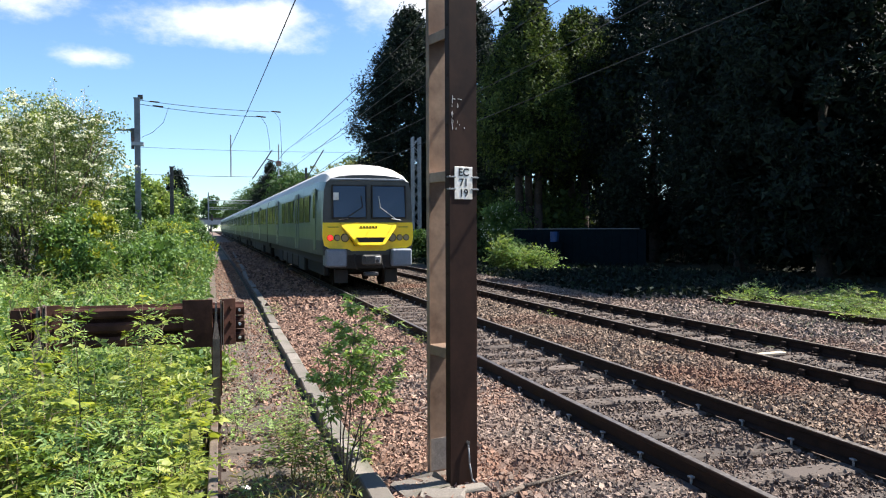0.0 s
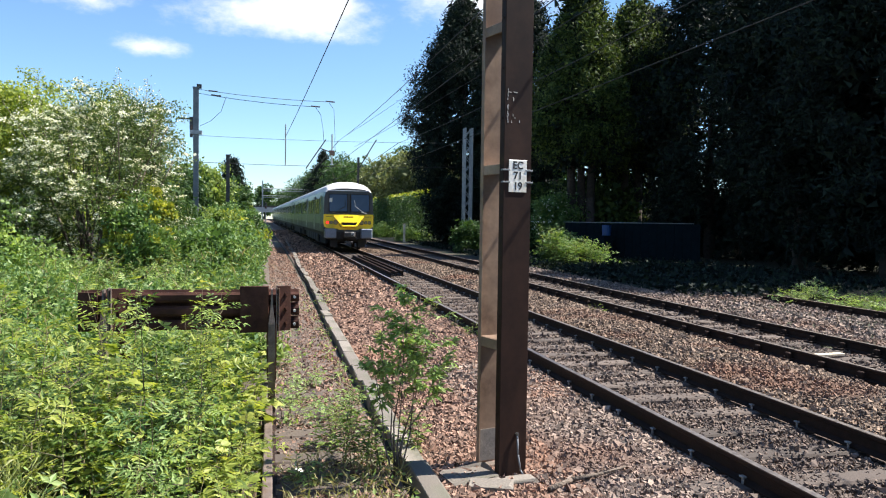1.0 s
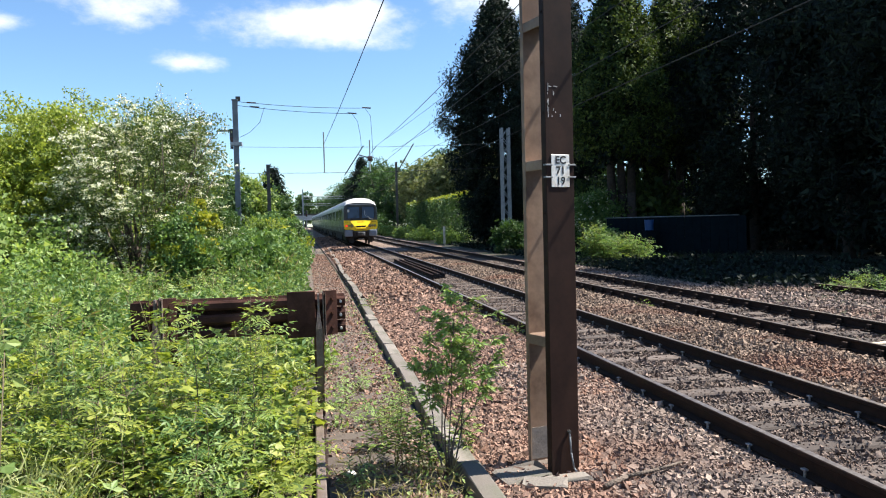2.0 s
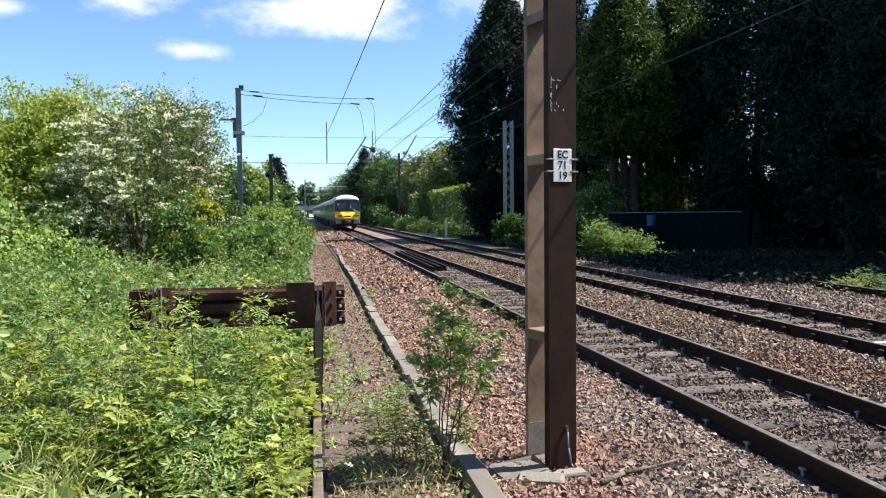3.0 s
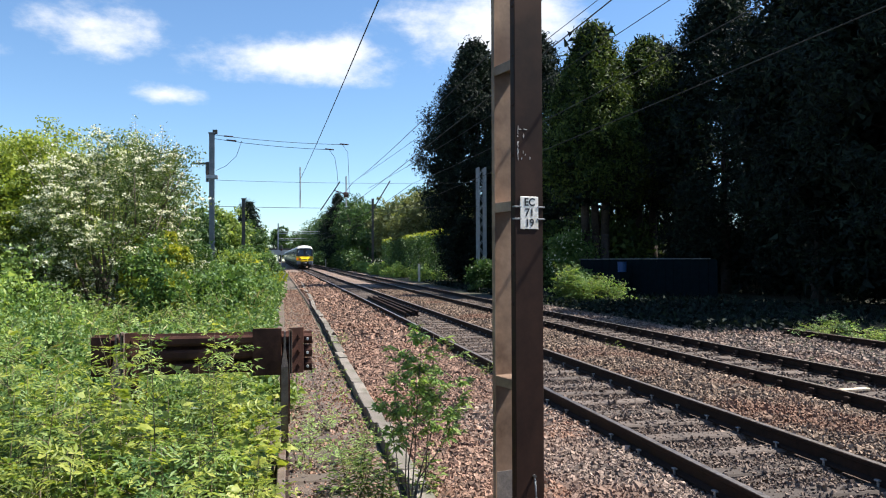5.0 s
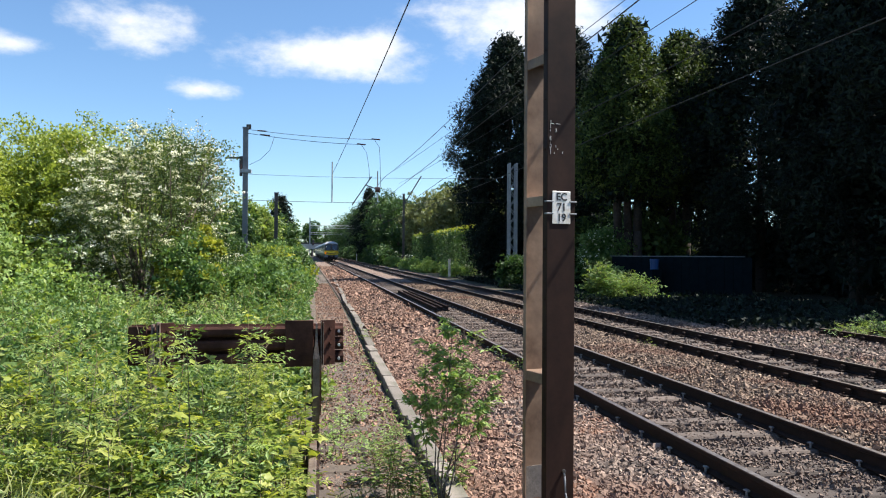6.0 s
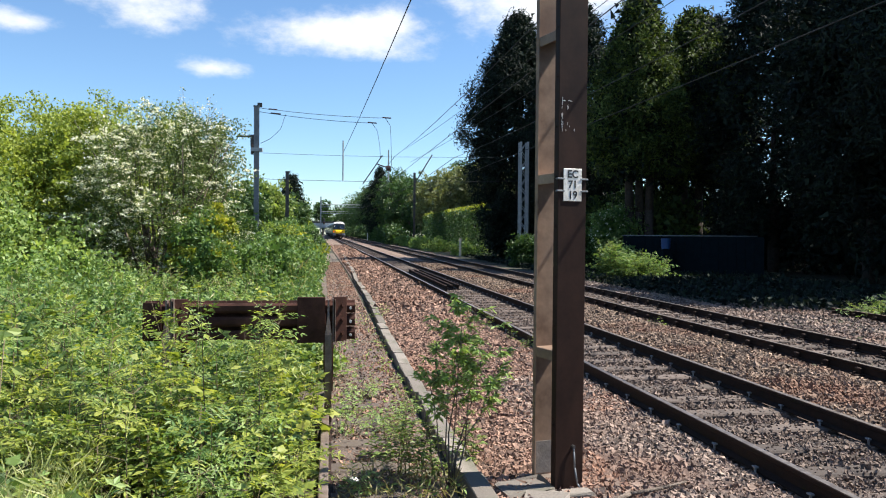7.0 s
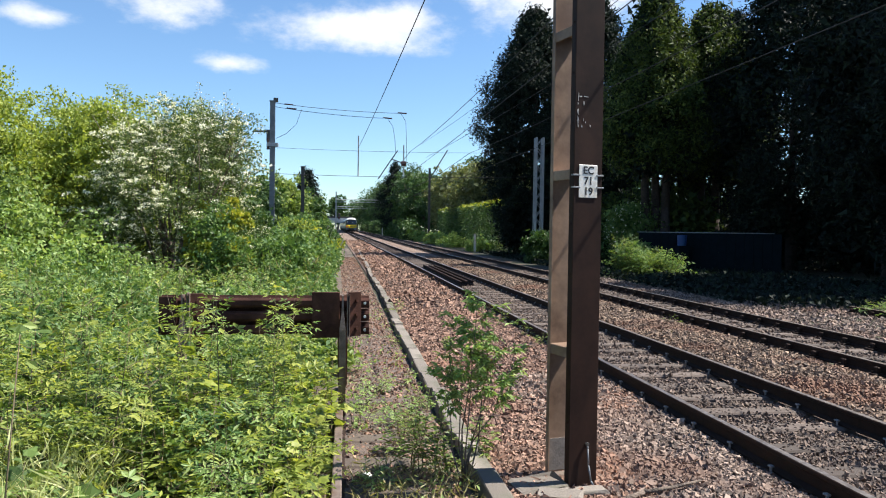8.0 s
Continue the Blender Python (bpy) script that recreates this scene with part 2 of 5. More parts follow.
OLIVE = leafy("olive_crown_leaf", [(0.075, 0.098, 0.040), (0.145, 0.170, 0.070), (0.235, 0.250, 0.115)], 0.3, patch=0.3)
SEED_GRASS = leafy("pale_seeding_grass", [(0.26, 0.31, 0.12), (0.38, 0.42, 0.18), (0.46, 0.46, 0.24)], 0.4, patch=1.5)
DRY = leafy("dry_grass", [(0.200, 0.176, 0.080), (0.288, 0.264, 0.128), (0.160, 0.208, 0.056)], 0.3, patch=2.0)


# ---- building helpers ----
def link_mesh(name, bm, material, parent=None, smooth=False):
    me = bpy.data.meshes.new(name)
    bmesh.ops.recalc_face_normals(bm, faces=bm.faces)
    bm.to_mesh(me)
    bm.free()
    for m in (material if isinstance(material, (list, tuple)) else [material]):
        me.materials.append(m)
    if smooth:
        me.polygons.foreach_set("use_smooth", [True] * len(me.polygons))
    ob = new(name, me)
    ob.parent = parent
    return ob


def part(name, bm, material, parent, label="", smooth=False):
    return tagged(link_mesh(name, bm, material, parent, smooth), label)


def thing(name, label, category, m=None, group="", kind=""):
    ob = new(name)
    ob.empty_display_size = 0.2
    if m is not None:
        ob.matrix_basis = m
    return tagged(ob, label, category, group, kind)


def bar(bm, x0, x1, y0, y1, z0, z1, bevel=0.0, slot=0):
    vs = [bm.verts.new((x, y, z)) for z in (z0, z1) for y in (y0, y1) for x in (x0, x1)]
    fs = [bm.faces.new([vs[i] for i in f]) for f in ((0, 2, 3, 1), (4, 5, 7, 6), (0, 1, 5, 4), (2, 6, 7, 3), (0, 4, 6, 2), (1, 3, 7, 5))]
    for f in fs:
        f.material_index = slot
    if bevel:
        bmesh.ops.bevel(bm, geom=list({e for f in fs for e in f.edges}), offset=bevel, segments=1, affect="EDGES")
    return bm


def rod(bm, p, q, r, n=8, r2=None):
    """A round bar from p to q."""
    p, q = Vector(p), Vector(q)
    d = (q - p).normalized()
    a = d.orthogonal().normalized()
    b = d.cross(a)
    r2 = r if r2 is None else r2
    ring = [[bm.verts.new(c + (a * math.cos(t) + b * math.sin(t)) * rr) for t in (2 * math.pi * i / n for i in range(n))] for c, rr in ((p, r), (q, r2))]
    for i in range(n):
        bm.faces.new((ring[0][i], ring[0][(i + 1) % n], ring[1][(i + 1) % n], ring[1][i]))
    bm.faces.new(ring[0][::-1])
    bm.faces.new(ring[1])
    return bm


def prism(bm, outline, y0, y1, slot=0):
    """An outline of (x, z) drawn out along y."""
    a = [bm.verts.new((x, y0, z)) for x, z in outline]
    b = [bm.verts.new((x, y1, z)) for x, z in outline]
    n = len(outline)
    fs = [bm.faces.new((a[i], a[(i + 1) % n], b[(i + 1) % n], b[i])) for i in range(n)]
    fs += [bm.faces.new(a[::-1]), bm.faces.new(b)]
    for f in fs:
        f.material_index = slot
    return bm


def B():
    return bmesh.new()


def quick_mesh(name, verts, faces_per, count, material, parent=None, smooth=False):
    """One mesh from arrays: verts (n, 3); faces_per (k, c) indexes within a piece of p verts, repeated count times."""
    verts = np.asarray(verts, dtype=np.float32)
    p = len(verts) // count
    faces = (faces_per[None] + (np.arange(count) * p)[:, None, None]).reshape(-1, faces_per.shape[1])
    me = bpy.data.meshes.new(name)
    me.vertices.add(len(verts))
    me.vertices.foreach_set("co", verts.ravel())
    me.loops.add(faces.size)
    me.loops.foreach_set("vertex_index", faces.ravel().astype(np.int32))
    me.polygons.add(len(faces))
    me.polygons.foreach_set("loop_start", (np.arange(len(faces)) * faces.shape[1]).astype(np.int32))
    me.polygons.foreach_set("use_smooth", [smooth] * len(faces))
    me.update(calc_edges=True)
    me.materials.append(material)
    ob = new(name, me)
    ob.parent = parent
    return ob


def turns(n, rng):
    """n random rotation matrices."""
    q = rng.normal(size=(n, 4))
    q /= np.linalg.norm(q, axis=1)[:, None]
    w, x, y, z = q.T
    return np.stack([1 - 2 * (y * y + z * z), 2 * (x * y - z * w), 2 * (x * z + y * w), 2 * (x * y + z * w), 1 - 2 * (x * x + z * z), 2 * (y * z - x * w),
                     2 * (x * z - y * w), 2 * (y * z + x * w), 1 - 2 * (x * x + y * y)], axis=1).reshape(n, 3, 3)


LEAF = np.array([(0, 0, 0), (0.32, 0.45, 0.06), (0, 1, -0.05), (-0.32, 0.45, 0.06)])
SPRAY = np.array([(-0.185, 0, 0.02), (0.185, 0, 0.02), (0, 1, -0.06)])
CHIP = np.array([(-0.36, 0.1, 0.03), (0.36, 0.3, 0.03), (0, 1, -0.05)])
NEEDLE = np.array([(0, 0, 0), (0.13, 0.4, 0.03), (0, 1, -0.08), (-0.13, 0.4, 0.03)])
STAR = np.array([(0.5, 0, 0), (0.15, 0.15, 0.05), (0, 0.5, 0), (-0.15, 0.15, 0.05), (-0.5, 0, 0), (-0.15, -0.15, 0.05), (0, -0.5, 0), (0.15, -0.15, 0.05)])


def scatter(name, points, size, material, parent, rng, shape=LEAF, flat=0.0, droop=0.0, label=""):
    """Leaves of a shape at the points. flat: how far they lie level; droop: how far they hang."""
    n = len(points)
    rot = turns(n, rng)
    if flat or droop:
        up = rot[:, :, 2] * (1 - flat) + np.array([0, 0, 1.0]) * flat * np.where(rot[:, 2:3, 2] < 0, 1, 1)
        up /= np.linalg.norm(up, axis=1)[:, None]
        ahead = rot[:, :, 1] + np.array([0, 0, -1.0]) * droop
        ahead -= up * (ahead * up).sum(1)[:, None]
        ahead /= np.linalg.norm(ahead, axis=1)[:, None] + 1e-9
        rot = np.stack([np.cross(ahead, up), ahead, up], axis=2)
    s = size * rng.uniform(0.6, 1.35, n)
    v = np.einsum("nij,kj->nki", rot, shape) * s[:, None, None] + np.asarray(points)[:, None, :]
    ob = quick_mesh(name, v.reshape(-1, 3), np.arange(len(shape))[None], n, material, parent)
    return tagged(ob, label)


def compound(pairs, span, width):
    """A feathered leaf: a thin rib with pairs of leaflets and one at the tip."""
    verts = [(-0.008, 0, 0), (0.008, 0, 0), (0.005, 0.85, 0), (-0.005, 0.85, 0)]
    blades = [(s * span, 0.26 + 0.58 * k / max(1, pairs - 1)) for k in range(pairs) for s in (-1, 1)] + [(0.0, 0.84)]
    for reach, y in blades:
        tip = np.array((reach, y + (0.15 if reach else 0.40), -0.05))
        root = np.array((0.0, y, 0.0))
        d = tip - root
        across = np.array((d[1], -d[0], 0.0)) / np.linalg.norm(d[:2]) * width
        mid = root + d * 0.45 + np.array((0, 0, 0.025))
        verts += [tuple(root), tuple(mid + across), tuple(tip), tuple(mid - across)]
    return np.array(verts), np.arange(len(verts)).reshape(-1, 4)


ASH_LEAF, ASH_FACES = compound(3, 0.30, 0.062)
ELDER_LEAF, ELDER_FACES = compound(2, 0.34, 0.095)
SYCAMORE_LEAF = np.array([(0, 0, 0), (0.015, 0, 0), (0.015, 0.34, 0), (0.30, 0.30, 0.03), (0.34, 0.46, 0.05), (0.58, 0.72, -0.02), (0.30, 0.80, 0.05), (0.24, 0.92, 0.04), (0, 1.34, -0.08),
                          (-0.24, 0.92, 0.04), (-0.30, 0.80, 0.05), (-0.58, 0.72, -0.02), (-0.34, 0.46, 0.05), (-0.30, 0.30, 0.03), (-0.015, 0.34, 0)])
SYCAMORE_FACES = np.arange(15)[None]
WILLOW_LEAF = np.array([(0, 0, 0), (0.15, 0.42, 0.03), (0, 1, -0.10), (-0.15, 0.42, 0.03)])
WILLOW_FACES = np.arange(4)[None]
LEAVES = {"ash": (ASH_LEAF, ASH_FACES), "elder": (ELDER_LEAF, ELDER_FACES), "sycamore": (SYCAMORE_LEAF, SYCAMORE_FACES), "willow": (WILLOW_LEAF, WILLOW_FACES)}


def set_leaves(name, points, ahead, sizes, kind, material, parent, rng, tilt=0.35):
    """Leaves of a kind growing from the points in given directions, faces turned up."""
    shape, faces = LEAVES[kind]
    n = len(points)
    ahead = np.asarray(ahead, dtype=float)
    ahead /= np.linalg.norm(ahead, axis=1)[:, None]
    up = np.array([0, 0, 1.0]) + rng.normal(0, tilt, (n, 3))
    up -= ahead * (up * ahead).sum(1)[:, None]
    up /= np.linalg.norm(up, axis=1)[:, None]
    rot = np.stack([np.cross(ahead, up), ahead, up], axis=2)
    v = np.einsum("nij,kj->nki", rot, shape) * np.asarray(sizes)[:, None, None] + np.asarray(points)[:, None, :]
    return quick_mesh(name, v.reshape(-1, 3), faces, n, material, parent)


def mound(rng, n, centre, radii, clumps, spread, hollow=0.55, low=-0.9):
    """Points of a ragged crown: clumps over the outer part of an ellipsoid, leaves round each clump."""
    d = rng.normal(size=(clumps * 3, 3))
    d /= np.linalg.norm(d, axis=1)[:, None]
    d = d[d[:, 2] > low][:clumps]
    rr = hollow + (1 - hollow) * rng.uniform(0, 1, len(d)) ** 0.6
    rr *= np.clip(rng.normal(1.0, 0.09, len(d)), 0.8, 1.14)
    c = d * rr[:, None] * np.array(radii) + np.array(centre)
    size = rng.uniform(0.55, 1.3, len(d)) * spread
    k = rng.integers(0, len(d), n)
    return c[k] + np.clip(rng.normal(size=(n, 3)), -1.6, 1.6) * size[k][:, None] * np.array([1, 1, 0.75])


def limbs(name, parent, base, tips, r, rng, material=BARK, bend=0.15):
    """Tapered limbs from a base to the tips, each a mesh of its own."""
    for tip in tips:
        bm = B()
        p, q = Vector(base), Vector(tip)
        last, rl = p, r
        for i in range(1, 5):
            f = i / 4
            nxt = p.lerp(q, f) + Vector(rng.normal(size=3)) * bend * (q - p).length * 0.18 * (1 if i < 4 else 0)
            rod(bm, last, nxt, rl, 6, r * (1 - 0.82 * f))
            last, rl = nxt, r * (1 - 0.82 * f)
        part(name, bm, material, parent, smooth=True)


def bow(y):
    """How far the line has swung to the left at y."""
    return -0.0165 * (math.sqrt((y - 30) ** 2 + 225) + (y - 30)) / 2


def rise(y):
    """How far the line has climbed at y."""
    return min(1.4, -bow(y) / 3.0)


def stations(y0, y1):
    ys, y = [], y0
    while y < y1:
        ys.append(y)
        y += 4.0 if y < 80 else 15.0
    return ys + [y1]


def strip(bm, outline, ys, bend=True, slot_of=None):
    """An outline of (x, z) drawn along the line."""
    rows = [[bm.verts.new((x + (bow(y) if bend else 0), y, z + (rise(y) if bend else 0))) for x, z in outline] for y in ys]
    n = len(outline)
    for a, b in zip(rows, rows[1:]):
        for i in range(n):
            f = bm.faces.new((a[i], a[(i + 1) % n], b[(i + 1) % n], b[i]))
            f.material_index = slot_of(i) if slot_of else 0
    bm.faces.new(rows[0][::-1])
    bm.faces.new(rows[-1])
    return bm


# ---- ground ----
def lay_ground():
    rng = np.random.default_rng(3)
    xs = np.r_[-900, -400, -150, -60, np.arange(-30, 0.3, 1.0), 0.3, 0.9, 1.45, 10.6, 11.2, np.arange(12, 40, 1.5), 60, 150, 400, 900]
    ys = np.r_[-400, -100, -30, np.arange(-10, 60, 1.0), np.arange(60, 200, 10), 250, 400, 800, 1600, 3000]
    gx, gy = np.meshgrid(xs, ys)
    gz = np.full(gx.shape, -0.06)
    left = np.clip((-gx - 0.6) / 3.0, 0, 1)
    right = np.clip((gx - 13.5) / 3.0, 0, 1)
    gz += left * (0.10 + 0.05 * np.sin(gx * 1.3) * np.cos(gy * 0.9)) + right * (0.15 + 0.06 * np.sin(gx * 0.9 + gy * 0.5))
    gz += np.where((gx > -30) & (gx < 40), rng.normal(0, 0.012, gx.shape), 0)
    gz += np.array([rise(t) if t > 0 else 0 for t in ys])[:, None]
    nx = len(xs)
    v = np.stack([gx, gy, gz], -1).reshape(-1, 3)
    quads = np.array([(j * nx + i, j * nx + i + 1, (j + 1) * nx + i + 1, (j + 1) * nx + i) for j in range(len(ys) - 1) for i in range(nx - 1)])
    me = bpy.data.meshes.new("ground")
    me.from_pydata(v.tolist(), [], quads.tolist())
    me.materials.append(EARTH)
    tagged(new("ground", me), "weedy brown and green earth beside the tracks", "ground", kind="structure")
    bm = B()
    strip(bm, [(0.1, -0.2), (0.1, -0.035), (0.7, -0.02), (1.42, -0.03), (1.42, -0.2)], stations(-12, 70))
    tagged(link_mesh("cess_path", bm, DIRT), "gravelly dirt strip beside the disused siding", "path", kind="structure")
    bm = B()
    strip(bm, [(1.5, -0.3), (1.5, -0.02), (2.6, -0.02), (3.5, -0.015), (4.0, -0.045), (5.4, -0.045), (5.75, -0.015), (6.6, 0.035), (7.3, -0.015), (7.8, -0.045), (9.2, -0.045), (9.9, -0.04), (11.0, -0.06), (11.0, -0.3)], stations(-12, 50))
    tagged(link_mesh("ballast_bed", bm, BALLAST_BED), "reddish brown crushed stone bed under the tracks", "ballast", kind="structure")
    bm = B()
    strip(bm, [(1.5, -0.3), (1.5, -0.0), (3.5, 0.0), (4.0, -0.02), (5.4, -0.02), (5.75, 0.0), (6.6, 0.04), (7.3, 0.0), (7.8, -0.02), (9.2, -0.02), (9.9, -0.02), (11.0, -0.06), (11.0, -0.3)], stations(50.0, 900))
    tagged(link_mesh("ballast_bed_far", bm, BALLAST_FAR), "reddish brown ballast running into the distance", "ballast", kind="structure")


lay_ground()

RAIL = [(-0.07, 0), (0.07, 0), (0.07, 0.012), (0.012, 0.03), (0.012, 0.115), (0.035, 0.13), (0.035, 0.157), (0.028, 0.163), (-0.028, 0.163), (-0.035, 0.157), (-0.035, 0.13), (-0.012, 0.115), (-0.012, 0.03), (-0.07, 0.012)]


def clip_mesh():
    bm = B()
    bar(bm, -0.009, 0.009, -0.03, -0.012, 0.0, 0.05, 0.004)
    bar(bm, -0.009, 0.03, -0.03, 0.022, 0.042, 0.058, 0.005)
    me = bpy.data.meshes.new("rail_clip")
    bmesh.ops.recalc_face_normals(bm, faces=bm.faces)
    bm.to_mesh(me)
    bm.free()
    me.materials.append(CLIP)
    return me


def chair_mesh():
    bm = B()
    bar(bm, -0.17, 0.17, -0.09, 0.09, 0.0, 0.03, 0.006)
    bar(bm, 0.045, 0.10, -0.05, 0.05, 0.02, 0.115, 0.012)
    bar(bm, -0.10, -0.045, -0.05, 0.05, 0.02, 0.115, 0.012)
    rod(bm, (0.135, 0, 0.02), (0.135, 0, 0.06), 0.018, 6)
    rod(bm, (-0.135, 0, 0.02), (-0.135, 0, 0.06), 0.018, 6)
    me = bpy.data.meshes.new("rail_chair")
    bmesh.ops.recalc_face_normals(bm, faces=bm.faces)
    bm.to_mesh(me)
    bm.free()
    me.materials.append(RAIL_SIDE)
    return me


def sleeper_mesh(material, half=1.27):
    me = bpy.data.meshes.new("sleeper")
    bm = B()
    bar(bm, -half, half, -0.125, 0.125, -0.13, 0.0, 0.018)
    bmesh.ops.recalc_face_normals(bm, faces=bm.faces)
    bm.to_mesh(me)
    bm.free()
    me.materials.append(material)
    return me


def lay_track(name, label, left, material, pitch, y0, y1, fixing, tops, near=46, start=0.0, sunk=0.0):
    track = thing(name, label, "railway track", kind="structure")
    for x in (left, left + 1.505):
        bm = B()
        strip(bm, [(x + px, z + 0.012 - sunk) for px, z in RAIL], stations(y0, y1), slot_of=lambda i: 1 if i == 7 else 0)
        part("rail", bm, [RAIL_SIDE, tops], track, "rusty steel rail")
    rng = np.random.default_rng(int(left * 10))
    me = sleeper_mesh(material)
    y, rest = y0 + start, []
    while y < min(y1, 330):
        if y < near:
            ob = new("sleeper", me)
            ob.parent = track
            ob.matrix_basis = pose(left + 0.7525 + bow(y) + rng.normal(0, 0.012), y, 0.008 - sunk + rise(y) + rng.normal(0, 0.004), 0, 0, rng.normal(0, 0.5))
            if 3.0 < y < 32:
                for i, side in enumerate((0, 0, 1, 1)):
                    if fixing.name.startswith("rail_chair") and i % 2:
                        continue
                    c = new("rail_clip" if fixing.name.startswith("rail_clip") else "rail_chair", fixing)
                    c.parent = ob
                    flip = 180 if i % 2 else 0
                    off = 0.0 if fixing.name.startswith("rail_chair") else (0.075 if i % 2 else -0.075)
                    c.matrix_basis = pose(-0.7525 + side * 1.505 + off, 0, 0.002, 0, 0, flip)
        else:
            rest.append(y)
        y += pitch
    bm = B()
    for y in rest:
        bar(bm, left - 0.52 + bow(y), left + 2.02 + bow(y), y - 0.125, y + 0.125, rise(y) - 0.1, rise(y) + 0.01)
    ob = part("far_sleepers", bm, material, track)
    ob["kind"] = "stuff"
    return track


CLIP_ME, CHAIR_ME = clip_mesh(), chair_mesh()
lay_track("main_track", "running line with rusty rails on dusty concrete sleepers", 3.95, SLEEPER, 0.685, -8.2, 700, CLIP_ME, RAIL_TOP, 46, 0.28)
lay_track("second_track", "second running line with rusty chaired rails in ballast", 7.75, SLEEPER, 0.70, -8.2, 700, CHAIR_ME, RAIL_TOP, 40, 0.35)
lay_track("overgrown_track", "overgrown siding rails sunk in weeds by the trees", 13.2, TIMBER, 0.76, -8, 18.0, CHAIR_ME, DULL_RAIL, 20, 0.0, 0.05)


def lay_siding():
    track = thing("disused_siding", "disused siding rails ending at the buffer stop", "railway track", kind="structure")
    for x in (0.40, -1.105):
        bm = B()
        strip(bm, [(x + px, z - 0.01) for px, z in RAIL], [-8, 0, 4, 8.2], bend=False, slot_of=lambda i: 1 if i in (6, 7, 8) else 0)
        part("rail", bm, [RAIL_SIDE, DULL_RAIL], track, "dull greyed rail")
    bm = B()
    strip(bm, [(0.30 + px * 0.9, z * 0.8 - 0.02) for px, z in RAIL], [-8, 0, 5.75], bend=False, slot_of=lambda i: 1 if i in (6, 7, 8) else 0)
    part("check_rail", bm, [RAIL_SIDE, DULL_RAIL], track)
    me = sleeper_mesh(TIMBER)
    for i in range(18):
        ob = new("sleeper", me)
        ob.parent = track
        ob.matrix_basis = pose(-0.27, -4 + 0.74 * i, 0.006, 0, 0, random.uniform(-1, 1))


lay_siding()


def lay_trough():
    """Line of concrete cable-trough lids along the ballast edge."""
    line = thing("cable_trough", "line of worn concrete cable trough lids at the ballast edge", "cable trough", kind="structure")
    rng = np.random.default_rng(5)
    lids = []
    for k in range(3):
        bm = B()
        bar(bm, -0.080, 0.080, -0.49, 0.49, -0.14, 0.075, 0.012)
        for v in bm.verts:
            v.co += Vector(rng.normal(0, 0.004, 3))
        me = bpy.data.meshes.new("trough_lid")
        bmesh.ops.recalc_face_normals(bm, faces=bm.faces)
        bm.to_mesh(me)
        bm.free()
        me.materials.append(CONCRETE)
        lids.append(me)
    y, n = -4.6, 0
    while y < 66:
        ob = new("trough_lid", lids[n % 3])
        ob.parent = line
        ob.matrix_basis = pose(1.495 + 0.03 * math.sin(y * 0.35) + 0.03 * min(1, max(0, (y - 8) / 10)) + rng.normal(0, 0.008), y, rise(y) + rng.normal(0, 0.008), rng.normal(0, 0.4), rng.normal(0, 1.2), rng.normal(0, 0.9))
        y += 1.0
        n += 1


lay_trough()

SHARD = np.array([(-1, -0.7, -0.5), (1, -0.55, -0.6), (0.8, 0.75, -0.5), (-0.85, 0.6, -0.55), (-0.6, -0.5, 0.55), (0.75, -0.35, 0.35), (0.45, 0.5, 0.6)]) * 0.60
SHARD_F = np.array([(0, 1, 5), (0, 5, 4), (1, 2, 6), (1, 6, 5), (2, 3, 6), (3, 4, 6), (3, 0, 4), (4, 5, 6), (0, 2, 1), (0, 3, 2)])


def stones(name, label, n, x0, x1, y0, y1, size, material, rng, z=0.0, near=True, heap=0.0, clear=None):
    """Crushed stones, denser towards the near end, turned and chipped at random."""
    x = rng.uniform(x0, x1, n)
    y = y0 + (y1 - y0) * rng.uniform(0, 1, n) ** (1.6 if near else 1.0)
    if clear:
        first, pitch = clear
        k = np.abs((y - first) / pitch - np.round((y - first) / pitch)) * pitch > 0.125
        k |= rng.uniform(0, 1, n) < 0.28 + 0.45 * (np.sin(x * 2.3 + np.round((y - first) / pitch) * 1.9) > 0.35)
        x, y = x[k], y[k]
        n = len(x)
        over = np.abs((y - first) / pitch - np.round((y - first) / pitch)) * pitch < 0.13
    s = size * rng.lognormal(0, 0.28, n) * (1 + 0.5 * (y - y0) / max(1, y1 - y0))
    zz = z + rng.uniform(-0.2, 0.35, n) * s + heap * (1 - (2 * (x - x0) / (x1 - x0) - 1) ** 2)
    if clear:
        zz += np.where(over, 0.026, 0.0)
    shape = SHARD[None] * rng.uniform(0.7, 1.3, (n, 1, 3)) * rng.uniform(0.8, 1.15, (n, 7, 1)) + rng.normal(0, 0.10, (n, 7, 3))
    v = np.einsum("nij,nkj->nki", turns(n, rng), shape) * s[:, None, None]
    bend = np.array([bow(t) for t in y])
    v += np.stack([x + bend, y, zz + np.array([rise(t) for t in y])], -1)[:, None, :]
    return tagged(quick_mesh(name, v.reshape(-1, 3), SHARD_F, n, material), label, "ballast", kind="stuff")


R = np.random.default_rng(11)
stones("ballast_stones", "orange-brown crushed stone ballast on the shoulder", 44000, 1.58, 2.75, 3.6, 17, 0.0255, STONE, R, -0.004)
stones("ballast_stones", "greyer crushed stone ballast beside the mast", 27000, 2.45, 3.84, 3.4, 10, 0.0245, STONE_MIXED, R, -0.004)
stones("ballast_stones", "orange-brown crushed stone beside the rail", 22000, 2.65, 3.84, 8, 17.5, 0.028, STONE, R, -0.004)
stones("ballast_stones", "orange-brown crushed stone ballast further along", 12000, 1.62, 3.84, 16, 50, 0.058, STONE, R, -0.004)
